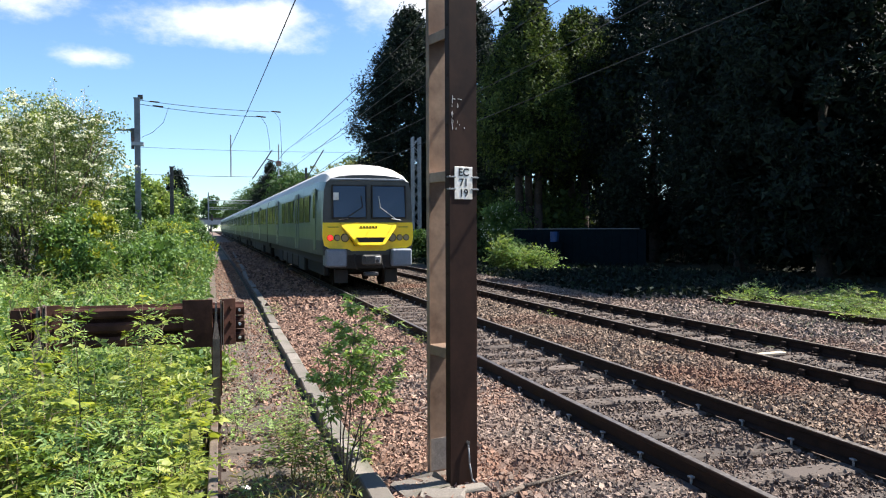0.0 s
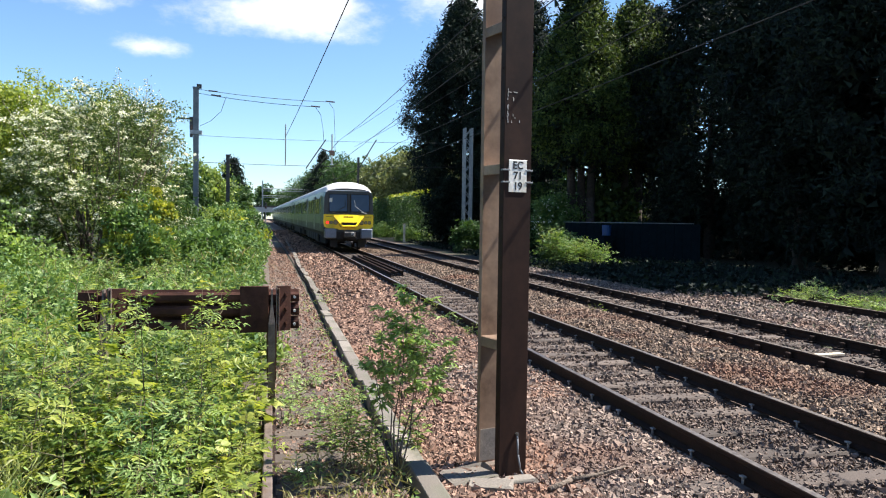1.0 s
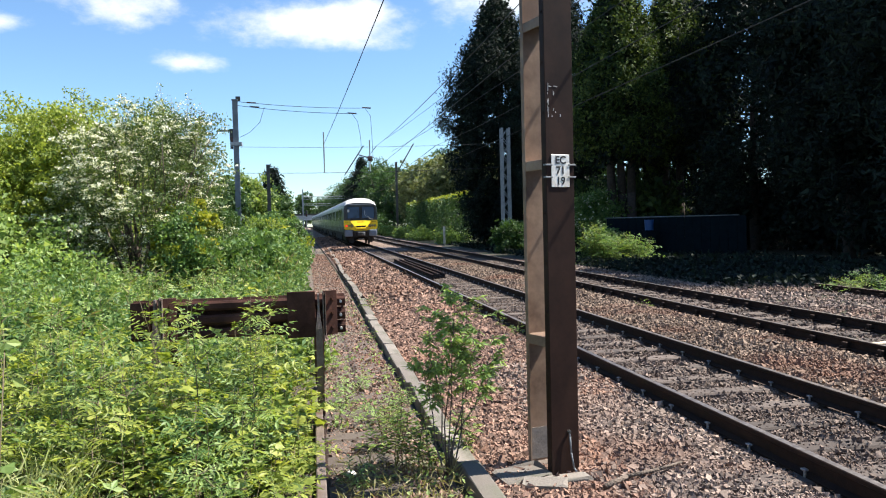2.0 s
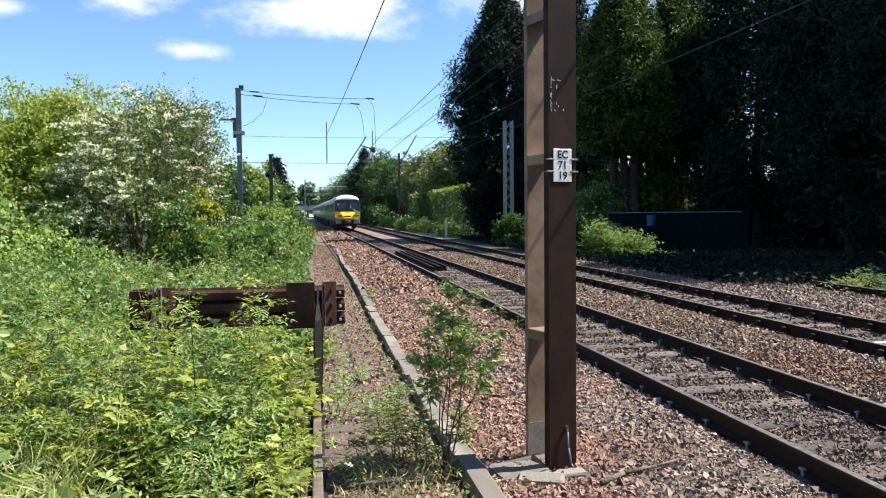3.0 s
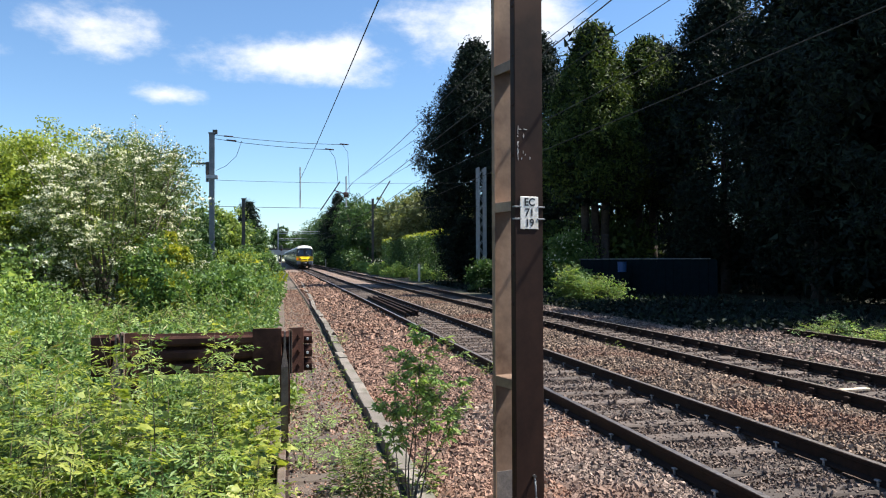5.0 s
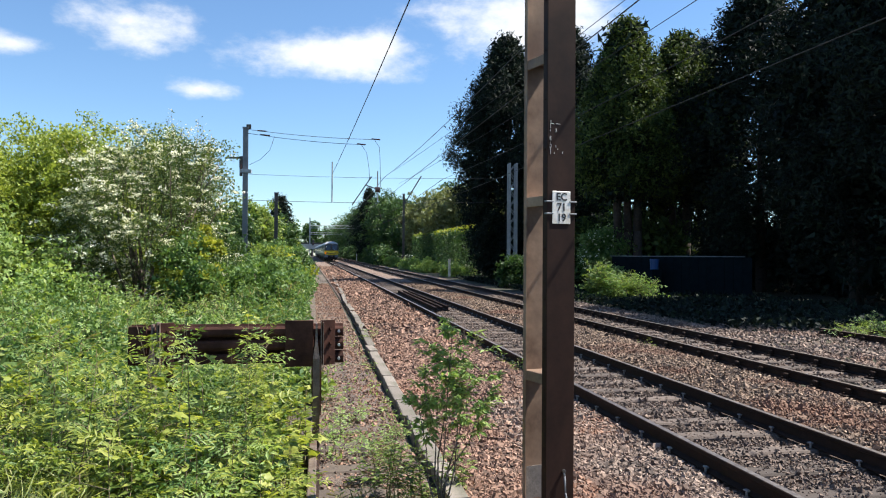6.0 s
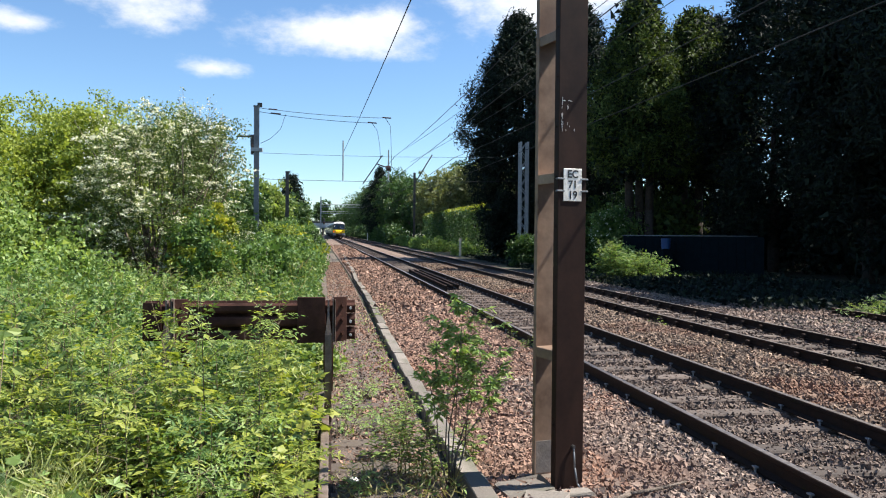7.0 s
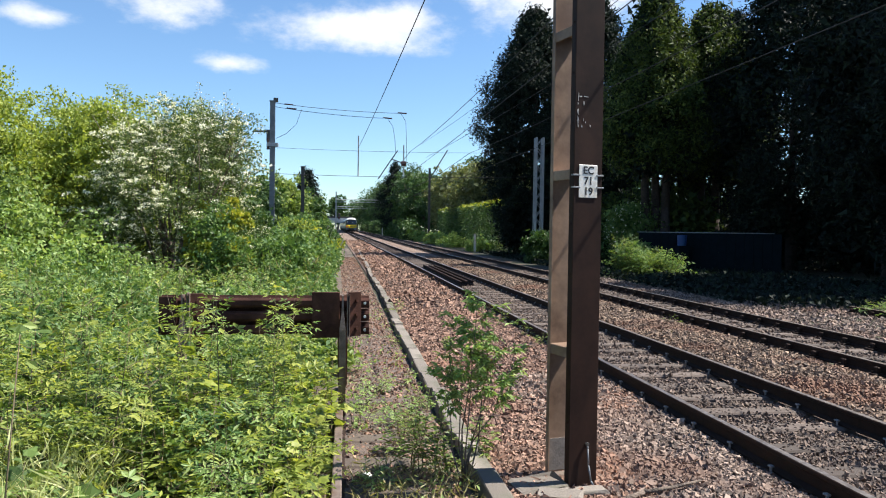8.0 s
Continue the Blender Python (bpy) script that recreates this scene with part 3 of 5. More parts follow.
stones("ballast_stones", "crushed stone ballast between the two lines", 40000, 5.58, 7.62, 5.0, 50, 0.031, STONE_BROWN, R, 0.0, True, 0.05)
stones("ballast_stones", "grey dusty ballast between the rails", 27000, 4.04, 5.36, 3.5, 30, 0.024, STONE_GREY, R, -0.022, True, 0.0, (-7.92, 0.685))
stones("ballast_stones", "brown ballast between the second line's rails", 12000, 7.85, 9.15, 6.0, 36, 0.030, STONE_GREY, R, -0.022, True, 0.0, (-7.85, 0.70))
stones("ballast_stones", "pale ballast beyond the second line", 15000, 9.38, 11.4, 7.0, 36, 0.036, STONE_MIXED, R, -0.03)
stones("ballast_stones", "pale stones spread round the overgrown rails", 9000, 11.2, 13.6, 6.0, 21, 0.036, STONE_MIXED, R, -0.045)
stones("ballast_stones", "loose ballast stones behind the mast", 3000, 1.62, 3.84, -5, 3.8, 0.05, STONE, R, -0.004, False)
stones("ballast_stones", "far ballast along the shoulder", 4000, 1.65, 3.8, 48, 100, 0.10, STONE, R, 0.0)
stones("path_stones", "small pinkish stones scattered on the dirt strip", 17000, 0.44, 1.40, 4.0, 50, 0.024, STONE, R, -0.028)


# ---- line-side steelwork ----
def lettering(text, size, parent, m, name="lettering"):
    cu = bpy.data.curves.new(name, "FONT")
    cu.body, cu.size, cu.align_x, cu.align_y, cu.extrude, cu.offset = text, size, "CENTER", "CENTER", 0.0008, 0.0018
    tmp = bpy.data.objects.new(name, cu)
    me = bpy.data.meshes.new_from_object(tmp)
    bpy.data.objects.remove(tmp)
    me.materials.clear()
    me.materials.append(BLACK_INK)
    ob = new(name, me)
    ob.parent = parent
    ob.matrix_basis = m
    return ob


def near_mast():
    """H-section electrification mast with its number plate."""
    mast = thing("electrification_mast", "brown rust-stained battened steel mast on a concrete base", "mast", pose(2.10, 5.55, 0, 0, 0, 15))
    W, D, T, TOP = 0.243, 0.345, 0.014, 8.6
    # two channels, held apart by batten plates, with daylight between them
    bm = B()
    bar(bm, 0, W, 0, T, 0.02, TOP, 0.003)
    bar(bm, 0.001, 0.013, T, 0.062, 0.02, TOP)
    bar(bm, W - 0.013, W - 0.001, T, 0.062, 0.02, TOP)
    part("near_channel", bm, MAST_SHADED, mast)
    # far channel and battens carry the grazing sun in their lighter colour
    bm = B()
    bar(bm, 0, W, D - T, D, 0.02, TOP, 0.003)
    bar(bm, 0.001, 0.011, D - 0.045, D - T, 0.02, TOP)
    part("far_channel", bm, MAST_SUNLIT, mast, "rusted channel with sunlight put into its lighter colour")
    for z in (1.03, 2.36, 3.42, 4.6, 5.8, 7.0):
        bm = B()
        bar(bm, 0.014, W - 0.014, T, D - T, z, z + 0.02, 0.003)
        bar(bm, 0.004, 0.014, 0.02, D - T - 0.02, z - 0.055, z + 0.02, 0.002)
        part("batten", bm, MAST_SUNLIT, mast, "batten plate in the pale sunlit tone" if z < 1.5 else "")
    for z in np.arange(0.5, 8.5, 0.37):
        part("rivet", rod(B(), (-0.006, 0.035, float(z)), (0.001, 0.035, float(z)), 0.010, 6), MAST_SHADED, mast)
    bm = B()
    bar(bm, 0.013, W - 0.002, D - T - 0.004, D - T, 0.05, 0.30)
    part("foot_paint", bm, MAST_FOOT, mast, "grey repainted foot")
    bm = B()
    bar(bm, -0.04, W + 0.05, -0.035, 0.05, -0.02, 0.02, 0.006)
    part("base_plate", bm, TIMBER, mast, "rusty stained base plate")
    bm = B()
    bar(bm, -0.045, W + 0.05, D - 0.1, D + 0.04, 0.0, 0.035, 0.006)
    part("base_plate", bm, TIMBER, mast, "rusty stained base plate")
    plate = part("number_plate", bar(B(), 0.042, 0.200, -0.006, -0.001, 2.17, 2.412, 0.002), ENAMEL, mast, "white enamel number plate with black characters")
    for text, z in (("EC", 2.368), ("71", 2.292), ("19", 2.214)):
        lettering(text, 0.079, plate, pose(0.121, -0.0072, z, 90, 0, 0))
    for z in (2.335, 2.245):
        bm = B()
        bar(bm, -0.012, 0.050, -0.010, -0.002, z - 0.006, z + 0.006, 0.002)
        bar(bm, -0.012, -0.004, -0.002, T + 0.006, z - 0.006, z + 0.006)
        part("plate_clamp", bm, SHADE_GALV, mast, "steel plate clamp")
        bm = B()
        bar(bm, 0.188, W + 0.012, -0.010, -0.002, z - 0.006, z + 0.006, 0.002)
        bar(bm, W + 0.004, W + 0.012, -0.002, T + 0.006, z - 0.006, z + 0.006)
        part("plate_clamp", bm, SHADE_GALV, mast, "steel plate clamp")
    rng = np.random.default_rng(8)
    bm = B()
    for i in range(26):
        x, z = rng.uniform(0.02, 0.13), 2.66 + rng.uniform(0, 0.26)
        if i > 12:
            x = 0.018 + rng.uniform(0, 0.012)
        if i < 6:
            z, x = 2.905 + rng.uniform(0, 0.012), rng.uniform(0.02, 0.11)
        w, h = (rng.uniform(0.004, 0.02), 0.004) if i < 6 else (0.004, rng.uniform(0.006, 0.035))
        bar(bm, x, x + w, -0.0025, -0.0005, z, z + h)
    part("flaked_paint", bm, SCRATCH, mast, "remains of an old painted mark")["kind"] = "stuff"
    pts = [(0.15, -0.012, 0.33), (0.15, -0.02, 0.30), (0.155, -0.024, 0.18), (0.175, -0.03, 0.06), (0.21, -0.06, -0.005), (0.28, -0.12, -0.01)]
    bm = B()
    for a, b in zip(pts, pts[1:]):
        rod(bm, a, b, 0.007, 7)
    part("earth_cable", bm, SHADE_GALV, mast, "grey earth bonding cable", True)
    bm = rod(B(), (0.15, 0, 0.335), (0.15, -0.022, 0.335), 0.014, 6)
    part("cable_bolt", bm, DARK_STEEL, mast)
    bm = B()
    bar(bm, -0.02, W + 0.02, -0.02, D + 0.02, TOP, TOP + 0.03, 0.004)
    part("cap_plate", bm, MAST_SHADED, mast)
    # broken concrete by the foot
    for k, (x, y, sx, sy, rz) in enumerate(((1.88, 5.62, 0.20, 0.15, 12), (1.98, 5.36, 0.15, 0.08, -20), (2.16, 5.44, 0.19, 0.09, 4))):
        bm = B()
        bar(bm, -sx, sx, -sy, sy, -0.09, 0.05, 0.02)
        for v in bm.verts:
            v.co += Vector(rng.normal(0, 0.014, 3))
        ob = link_mesh("concrete_lump", bm, CONCRETE)
        ob.matrix_basis = pose(x, y, 0.012, 2, -3, rz)
        tagged(ob, "broken grey concrete lump at the mast foot", "concrete", "lumps at the mast foot")


near_mast()


def buffer_stop():
    stop = thing("buffer_stop", "rusted rail-built buffer stop half hidden in saplings", "buffer stop", pose(0, 7.9, 0))
    # three rails laid on their sides as the beam
    section = [(0.018, 0.163) if p == (0.028, 0.163) else (-0.018, 0.163) if p == (-0.028, 0.163) else (p[0], 0.147) if p[1] == 0.157 else p for p in RAIL]
    side = [(z, x) for x, z in section]
    for k in range(3):
        bm = B()
        z = 0.90 + 0.135 * k
        outline = [(-a, b * (1.35 if a > 0.1 else 0.92)) for a, b in side]
        vs = [[bm.verts.new((x, a + 0.1, z + b)) for a, b in outline] for x in (-1.36, 0.69)]
        n = len(outline)
        for i in range(n):
            bm.faces.new((vs[0][i], vs[0][(i + 1) % n], vs[1][(i + 1) % n], vs[1][i]))
        bm.faces.new(vs[0])
        bm.faces.new(vs[1][::-1])
        part("beam_rail", bm, STOP_STEEL, stop, "rusty rail laid as a beam")
    bm = bar(B(), -1.30, 0.60, 0.102, 0.16, 0.85, 1.215, 0.01)
    part("backing_beam", bm, STOP_STEEL, stop)
    # wing plates bolted either side of the uprights, some sprung outwards
    for x, w, z0, z1, y0, swing in ((0.12, 0.275, 0.83, 1.285, -0.14, 0), (0.475, 0.145, 0.85, 1.29, -0.20, 24), (-1.07, 0.165, 0.84, 1.27, -0.20, 24), (-1.34, 0.17, 0.97, 1.235, -0.13, -6)):
        bm = bar(B(), 0, w, 0, 0.022, z0, z1, 0.004)
        p = part("wing_plate", bm, STOP_STEEL, stop, "bolted steel plate")
        p.matrix_basis = pose(x, y0, 0, 0, 0, swing)
        if swing > 0:
            for z in (z0 + 0.08, (z0 + z1) / 2, z1 - 0.08):
                part("bolt_head", rod(B(), (w * 0.66, -0.026, z), (w * 0.66, 0.002, z), 0.021, 6), STOP_STEEL, p)
    for z in (0.90, 1.035, 1.17):
        part("end_bolt", rod(B(), (0.645, -0.095, z), (0.645, -0.06, z), 0.014, 8), SCRATCH, stop, "bright bolt end")
    for x in (0.425, -1.105):
        bm = B()
        # running rail swept up to the beam
        rings = []
        for y, z, w in ((0.35, -0.02, 0.034), (-0.15, 0.05, 0.036), (-0.21, 0.55, 0.034), (-0.21, 0.92, 0.032), (-0.19, 1.08, 0.012), (-0.18, 1.26, 0.008)):
            rings.append([bm.verts.new((x + sx * w, y + sy, z)) for sx, sy in ((-1, -0.05), (1, -0.05), (1, 0.05), (-1, 0.05))])
        for a, b in zip(rings, rings[1:]):
            for i in range(4):
                bm.faces.new((a[i], a[(i + 1) % 4], b[(i + 1) % 4], b[i]))
        bm.faces.new(rings[0])
        bm.faces.new(rings[-1][::-1])
        part("upright_rail", bm, DULL_RAIL, stop, "worn upright rail")
        bm = bar(B(), x + 0.040, x + 0.052, -0.235, -0.14, 0.80, 1.28, 0.003)
        bar(bm, x + 0.062, x + 0.070, -0.235, -0.14, 0.82, 1.27, 0.002)
        part("upright_bar", bm, DULL_RAIL, stop)
        bm = rod(B(), (x, 0.15, 1.0), (x, 1.5, 0.03), 0.055, 6)
        part("raking_strut", bm, STOP_STEEL, stop)


buffer_stop()


def lattice_mast(name, x, y, top, label, wide=0.38):
    mast = thing(name, label, "mast", pose(x, y, 0), "overhead line masts")
    h = wide / 2
    for sx in (-1, 1):
        for sy in (-1, 1):
            part("leg", bar(B(), sx * h - 0.055, sx * h + 0.055, sy * h - 0.055, sy * h + 0.055, -0.05, top), GALV, mast)
    n = int(top / 0.55)
    for i in range(n):
        z = top * i / n
        s = 1 if i % 2 else -1
        for sy in (-1, 1):
            part("lacing_bar", rod(B(), (-h * s, sy * h, z), (h * s, sy * h, z + top / n), 0.028, 4), GALV, mast)
    return mast


def solid_mast(name, x, y, top, label, material=GALV, w=0.16):
    mast = thing(name, label, "mast", pose(x, y, 0), "overhead line masts")
    bm = B()
    bar(bm, -w, w, -w, -w + 0.03, -0.05, top)
    bar(bm, -w, w, w - 0.03, w, -0.05, top)
    bar(bm, -0.02, 0.02, -w + 0.03, w - 0.03, -0.05, top)
    part("column", bm, material, mast)
    part("cap", bar(B(), -w - 0.03, w + 0.03, -w - 0.03, w + 0.03, top, top + 0.08), material, mast)
    return mast


def wire(name, pts, r, parent=None, label="", material=WIRE, sides=5):
    bm = B()
    pts = [Vector(p) for p in pts]
    rings = []
    for i, p in enumerate(pts):
        d = (pts[min(i + 1, len(pts) - 1)] - pts[max(i - 1, 0)]).normalized()
        u = d.cross(Vector((0.31, 0.17, 0.93))).normalized()
        v = d.cross(u)
        rings.append([bm.verts.new(p + (u * math.cos(t) + v * math.sin(t)) * r) for t in (2 * math.pi * k / sides for k in range(sides))])
    for a, b in zip(rings, rings[1:]):
        for k in range(sides):
            bm.faces.new((a[k], a[(k + 1) % sides], b[(k + 1) % sides], b[k]))
    bm.faces.new(rings[0])
    bm.faces.new(rings[-1])
    ob = link_mesh(name, bm, material, parent, True)
    return tagged(ob, label)


def sag(p, q, drop, n=8):
    p, q = Vector(p), Vector(q)
    return [p.lerp(q, i / n) - Vector((0, 0, drop * 4 * (i / n) * (1 - i / n))) for i in range(n + 1)]


def overhead():
    y = 48.0
    left = solid_mast("overhead_line_mast", -4.03, y, 9.6, "grey steel overhead line mast rising from bushes", SHADE_GALV, 0.15)
    part("bracket", bar(B(), -1.1, -0.1, -0.05, 0.05, 7.75, 7.85), DARK_STEEL, left)
    part("insulator", rod(B(), (-0.25, -0.1, 6.7), (-0.25, -0.1, 7.4), 0.09, 8), INSULATOR, left)
    part("collar", bar(B(), -0.3, 0.35, -0.25, 0.25, 6.9, 7.1), GALV, left)
    part("side_arm", bar(B(), -0.35, -0.15, -0.15, 0.15, 7.2, 7.9), DARK_STEEL, left)
    part("finial", bar(B(), 0.05, 0.32, -0.1, 0.1, 9.6, 9.85), DARK_STEEL, left)
    lattice_mast("lattice_mast", 12.65, y, 7.9, "grey lattice steel mast against dark conifers", 0.45)
    span = thing("head_span", "cross-span wires with insulators and hanging registration arms", "overhead wires")
    for n, (a, b, r) in enumerate((((-3.9, y, 9.55), (4.1, y, 9.17), 0.016), ((-3.9, y, 9.32), (3.25, y, 8.83), 0.016), ((-3.98, y, 6.83), (12.5, y, 6.95), 0.010), ((-3.85, y, 5.25), (12.5, y, 5.42), 0.014))):
        wire("span_wire", sag(a, b, 0.12), r, span)
    for a, b in (((-3.33, y, 9.5), (-2.8, y, 9.47)), ((3.6, y, 9.2), (4.15, y, 9.17)), ((-3.18, y, 9.26), (-2.6, y, 9.22)), ((2.7, y, 8.87), (3.25, y, 8.83))):
        part("insulator", rod(B(), a, b, 0.042, 8), INSULATOR, span, "brown span insulator")
    for x0, z0, x1, z1 in ((2.95, 8.85, 3.5, 6.7), (3.75, 9.2, 4.2, 6.1)):
        wire("jumper", [(x0, y, z0), (x0 + 0.35, y, z0 - 0.5), (x1 - 0.05, y, z0 - 1.4), (x1, y, z1)], 0.013, span)
    wire("jumper", [(-3.8, y, 7.4), (-3.2, y, 7.7), (-2.6, y, 8.3), (-2.3, y, 9.2)], 0.013, span)
    for x, z0, z1 in ((1.19, 5.2, 7.7), (4.0, 5.3, 7.2)):
        part("drop_post", rod(B(), (x, y, z0), (x, y, z1), 0.04, 6), GALV, span)
    for x0, z0, x1, z1 in ((2.42, 5.05, 3.62, 6.85), (5.7, 5.2, 6.75, 6.95)):
        part("registration_arm", rod(B(), (x0, y, z0), (x1, y, z1), 0.036, 6), DARK_STEEL, span)
    bm = B()
    rod(bm, (3.85, y, 6.05), (4.15, y, 6.05), 0.16, 10)
    rod(bm, (3.3, y, 6.3), (3.9, y, 6.1), 0.035, 6)
    part("tension_weight", bm, INSULATOR, span)
    # running wires of both lines
    wires = thing("contact_wires", "catenary and contact wires over both lines", "overhead wires")
    for x, lift in ((4.75, 0.0), (8.5, 0.0)):
        for z, r, drop in ((6.3, 0.014, 0.5), (4.95, 0.013, 0.05)):
            for y0, y1 in ((-10, 48), (48, 105), (105, 165), (165, 240)):
                a = (x + bow(y0), y0, z + 0.4 + rise(y0))
                b = (x + bow(y1), y1, z + 0.4 + rise(y1))
                wire("running_wire", sag(a, b, drop, 10), r * (0.8 if y0 < 48 else 1.3), wires)
    for a, b in (((9.8, -5, 9.5), (6.2, 60, 8.6)), ((10.3, -5, 8.6), (6.6, 60, 7.6))):
        wire("feeder_wire", sag(a, b, 0.4), 0.011, wires)
    wire("anchor_wire", sag((2.2, 5.7, 6.5), (1.19, 48, 6.95), 0.12, 12), 0.013, wires)
    # further masts down the line
    for x, yy, top in ((-2.83, 59.8, 6.6), (10.75, 95.0, 9.55)):
        solid_mast("signal_post", x, yy, top, "slim dark steel post beside the line", DARK_STEEL, 0.13)
    for yy, xl, xr, z in ((168, -1.6, 11.0, 7.8), (235, -2.5, 10.0, 8.2)):
        portal = thing("line_portal", "far lattice portal carrying the overhead wires", "gantry", group="portals down the line")
        part("post", bar(B(), xl - 0.12, xl + 0.12, yy - 0.12, yy + 0.12, -0.05, z + 2.2), GALV, portal)
        part("post", bar(B(), xr - 0.12, xr + 0.12, yy - 0.12, yy + 0.12, -0.05, z + 0.4), GALV, portal)
        bm = B()
        for dz in (0, 0.55):
            rod(bm, (xl, yy, z + dz), (xr, yy, z + dz), 0.06, 5)
        for i in range(14):
            f0, f1 = i / 14, (i + 1) / 14
            rod(bm, (xl + (xr - xl) * f0, yy, z + (0.55 if i % 2 else 0)), (xl + (xr - xl) * f1, yy, z + (0 if i % 2 else 0.55)), 0.04, 4)
        part("boom", bm, GALV, portal)
    sig = thing("signal", "slim unlit colour-light signal beside the line", "signal", pose(-0.95, 172, 0.5))
    part("post", bar(B(), -0.08, 0.08, -0.08, 0.08, -0.15, 4.0), GALV, sig)
    head = part("signal_head", bar(B(), -0.22, 0.22, -0.12, 0.12, 3.6, 4.9, 0.05), DARK_STEEL, sig)
    part("red_lamp", rod(B(), (0, -0.14, 3.95), (0, -0.10, 3.95), 0.16, 12), plain("dull_red_lens", (0.10, 0.012, 0.012), 0.2), head, "unlit red lens")
    # footbridge far off
    bridge = thing("footbridge", "small grey bridge across the line in the distance", "bridge", pose(-3.5, 330, 0))
    part("deck", bar(B(), -9, 6.5, -1, 1, 4.6, 6.6), GALV, bridge)
    for x in (-7, -4.2):
        part("pier", bar(B(), x - 0.6, x + 0.6, -0.8, 0.8, -0.1, 4.6), CONCRETE, bridge)
    part("parapet", bar(B(), -9, 6.5, -1.1, -1.0, 6.6, 7.3), DARK_STEEL, bridge)


overhead()


def line_side_bits():
    # spare rails lying in the four-foot
    for k, (x, z) in enumerate(((4.30, 0.03), (4.55, 0.03), (4.80, 0.03))):
        bm = B()
        strip(bm, [(px, z + pz * 0.95) for px, pz in RAIL], [0, 6, 12 - k * 0.3], bend=False)
        ob = link_mesh("spare_rail", bm, [RAIL_SIDE])
        ob.matrix_basis = pose(x, 25.4 + 0.3 * k, 0.03, 0.15, 0, 0.2)
        tagged(ob, "spare rusty rail lying between the running rails", "rail", "spare rails")
    ob = link_mesh("loose_plank", bar(B(), -0.28, 0.28, -0.06, 0.06, 0, 0.035, 0.006), surf("pale_wood", (0.45, 0.36, 0.25), (0.6, 0.5, 0.37), 12, 0.8))
    ob.matrix_basis = pose(8.37, 9.75, 0.05, 0, 0, 6)
    tagged(ob, "pale sawn plank lying between the rails", "plank")
    for x, y, rz, ln in ((1.95, 8.9, 24, 0.42), (2.75, 5.35, 24, 0.42)):
        bm = B()
        pts = [(-ln, 0, 0.02), (-ln * 0.4, 0.03, 0.035), (ln * 0.3, -0.01, 0.04), (ln, 0.02, 0.03)]
        for i, (a, b) in enumerate(zip(pts, pts[1:])):
            rod(bm, a, b, 0.022 - 0.004 * i, 6, 0.018 - 0.004 * i)
        ob = link_mesh("fallen_branch", bm, BARK, None, True)
        ob.matrix_basis = pose(x, y, 0.02, 0, 0, rz)
        tagged(ob, "dry fallen branch lying on the ballast", "branch", "branches on the ballast")
    for x, y, h in ((11.3, 64.0, 1.45), (7.6, 150.0, 1.6)):
        post = thing("marker_post", "short white marker post beside the line", "post", pose(x, y, rise(y)), "marker posts")
        part("shaft", bar(B(), -0.09, 0.09, -0.06, 0.06, -0.15, h, 0.01), ENAMEL, post)
        part("cap", bar(B(), -0.11, 0.11, -0.08, 0.08, h, h + 0.05, 0.01), CONCRETE, post)
    lump = link_mesh("litter", bar(B(), -0.035, 0.035, -0.03, 0.03, 0, 0.05, 0.012), ENAMEL)
    lump.matrix_basis = pose(0.62, 6.0, -0.02, 10, 20, 30)
    tagged(lump, "crumpled white litter in the weeds", "litter")
    fence = thing("panel_fence", "dark blue-green boarded fence under the conifers", "fence")
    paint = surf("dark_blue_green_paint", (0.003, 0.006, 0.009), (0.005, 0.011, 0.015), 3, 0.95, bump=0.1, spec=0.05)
    fence.matrix_basis = pose(15.2, 37.4, 0, 0, 0, -52.5)
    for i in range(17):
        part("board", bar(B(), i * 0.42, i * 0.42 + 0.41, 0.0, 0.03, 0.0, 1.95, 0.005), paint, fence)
    wire("coping", [(-0.1, 0.015, 1.98), (6.8, 0.015, 1.98)], 0.022, fence, "coping rail in shade-toned grey steel", SHADE_GALV)
    tub = link_mesh("blue_tub", rod(B(), (0, 0, 0), (0, 0, 0.50), 0.20, 14, 0.23), plain("blue_plastic", (0.008, 0.05, 0.17), 0.5))
    tub.matrix_basis = pose(16.4, 35.0, 1.35 - 0.0)
    tagged(tub, "blue plastic tub on a stand by the fence", "tub")
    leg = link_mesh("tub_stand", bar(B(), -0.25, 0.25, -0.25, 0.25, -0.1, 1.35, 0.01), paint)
    leg.matrix_basis = pose(16.4, 35.0, 0)
    tagged(leg, "dark stand under the blue tub", "stand")


line_side_bits()


# ---- plants ----
def plant(x, y, height, rng, kind, label, group, stems=2, leaf=0.2, material=MAPLE, spread=0.3, low=0.2, gap=0.10, shoots=0.45, name="sapling"):
    """Stems with leaves in crossed pairs, some of them on side shoots."""
    t = thing(name, label, "sapling", pose(x, y, -0.04), group)
    pos, ahead, size, twigs = [], [], [], B()
    for _ in range(stems):
        foot = Vector((rng.normal(0, 0.04), rng.normal(0, 0.04), 0))
        tip = Vector((rng.normal(0, spread * 0.45), rng.normal(0, spread * 0.45), height * rng.uniform(0.75, 1.0)))
        limbs("stem", t, foot, [tip], 0.004 + 0.0025 * height, rng, STEM, 0.10)
        n = max(3, int(height * (1 - low) / gap))
        a = rng.uniform(0, 6.28)
        for k in range(n + 1):
            f = low + (1 - low) * k / n
            p = foot.lerp(tip, f)
            a += 1.57 + rng.normal(0, 0.3)
            for turn in (0, math.pi):
                if rng.uniform() < 0.12:
                    continue
                aa = a + turn + rng.normal(0, 0.25)
                d = Vector((math.cos(aa), math.sin(aa), rng.uniform(-0.15, 0.45) + 0.5 * f * f))
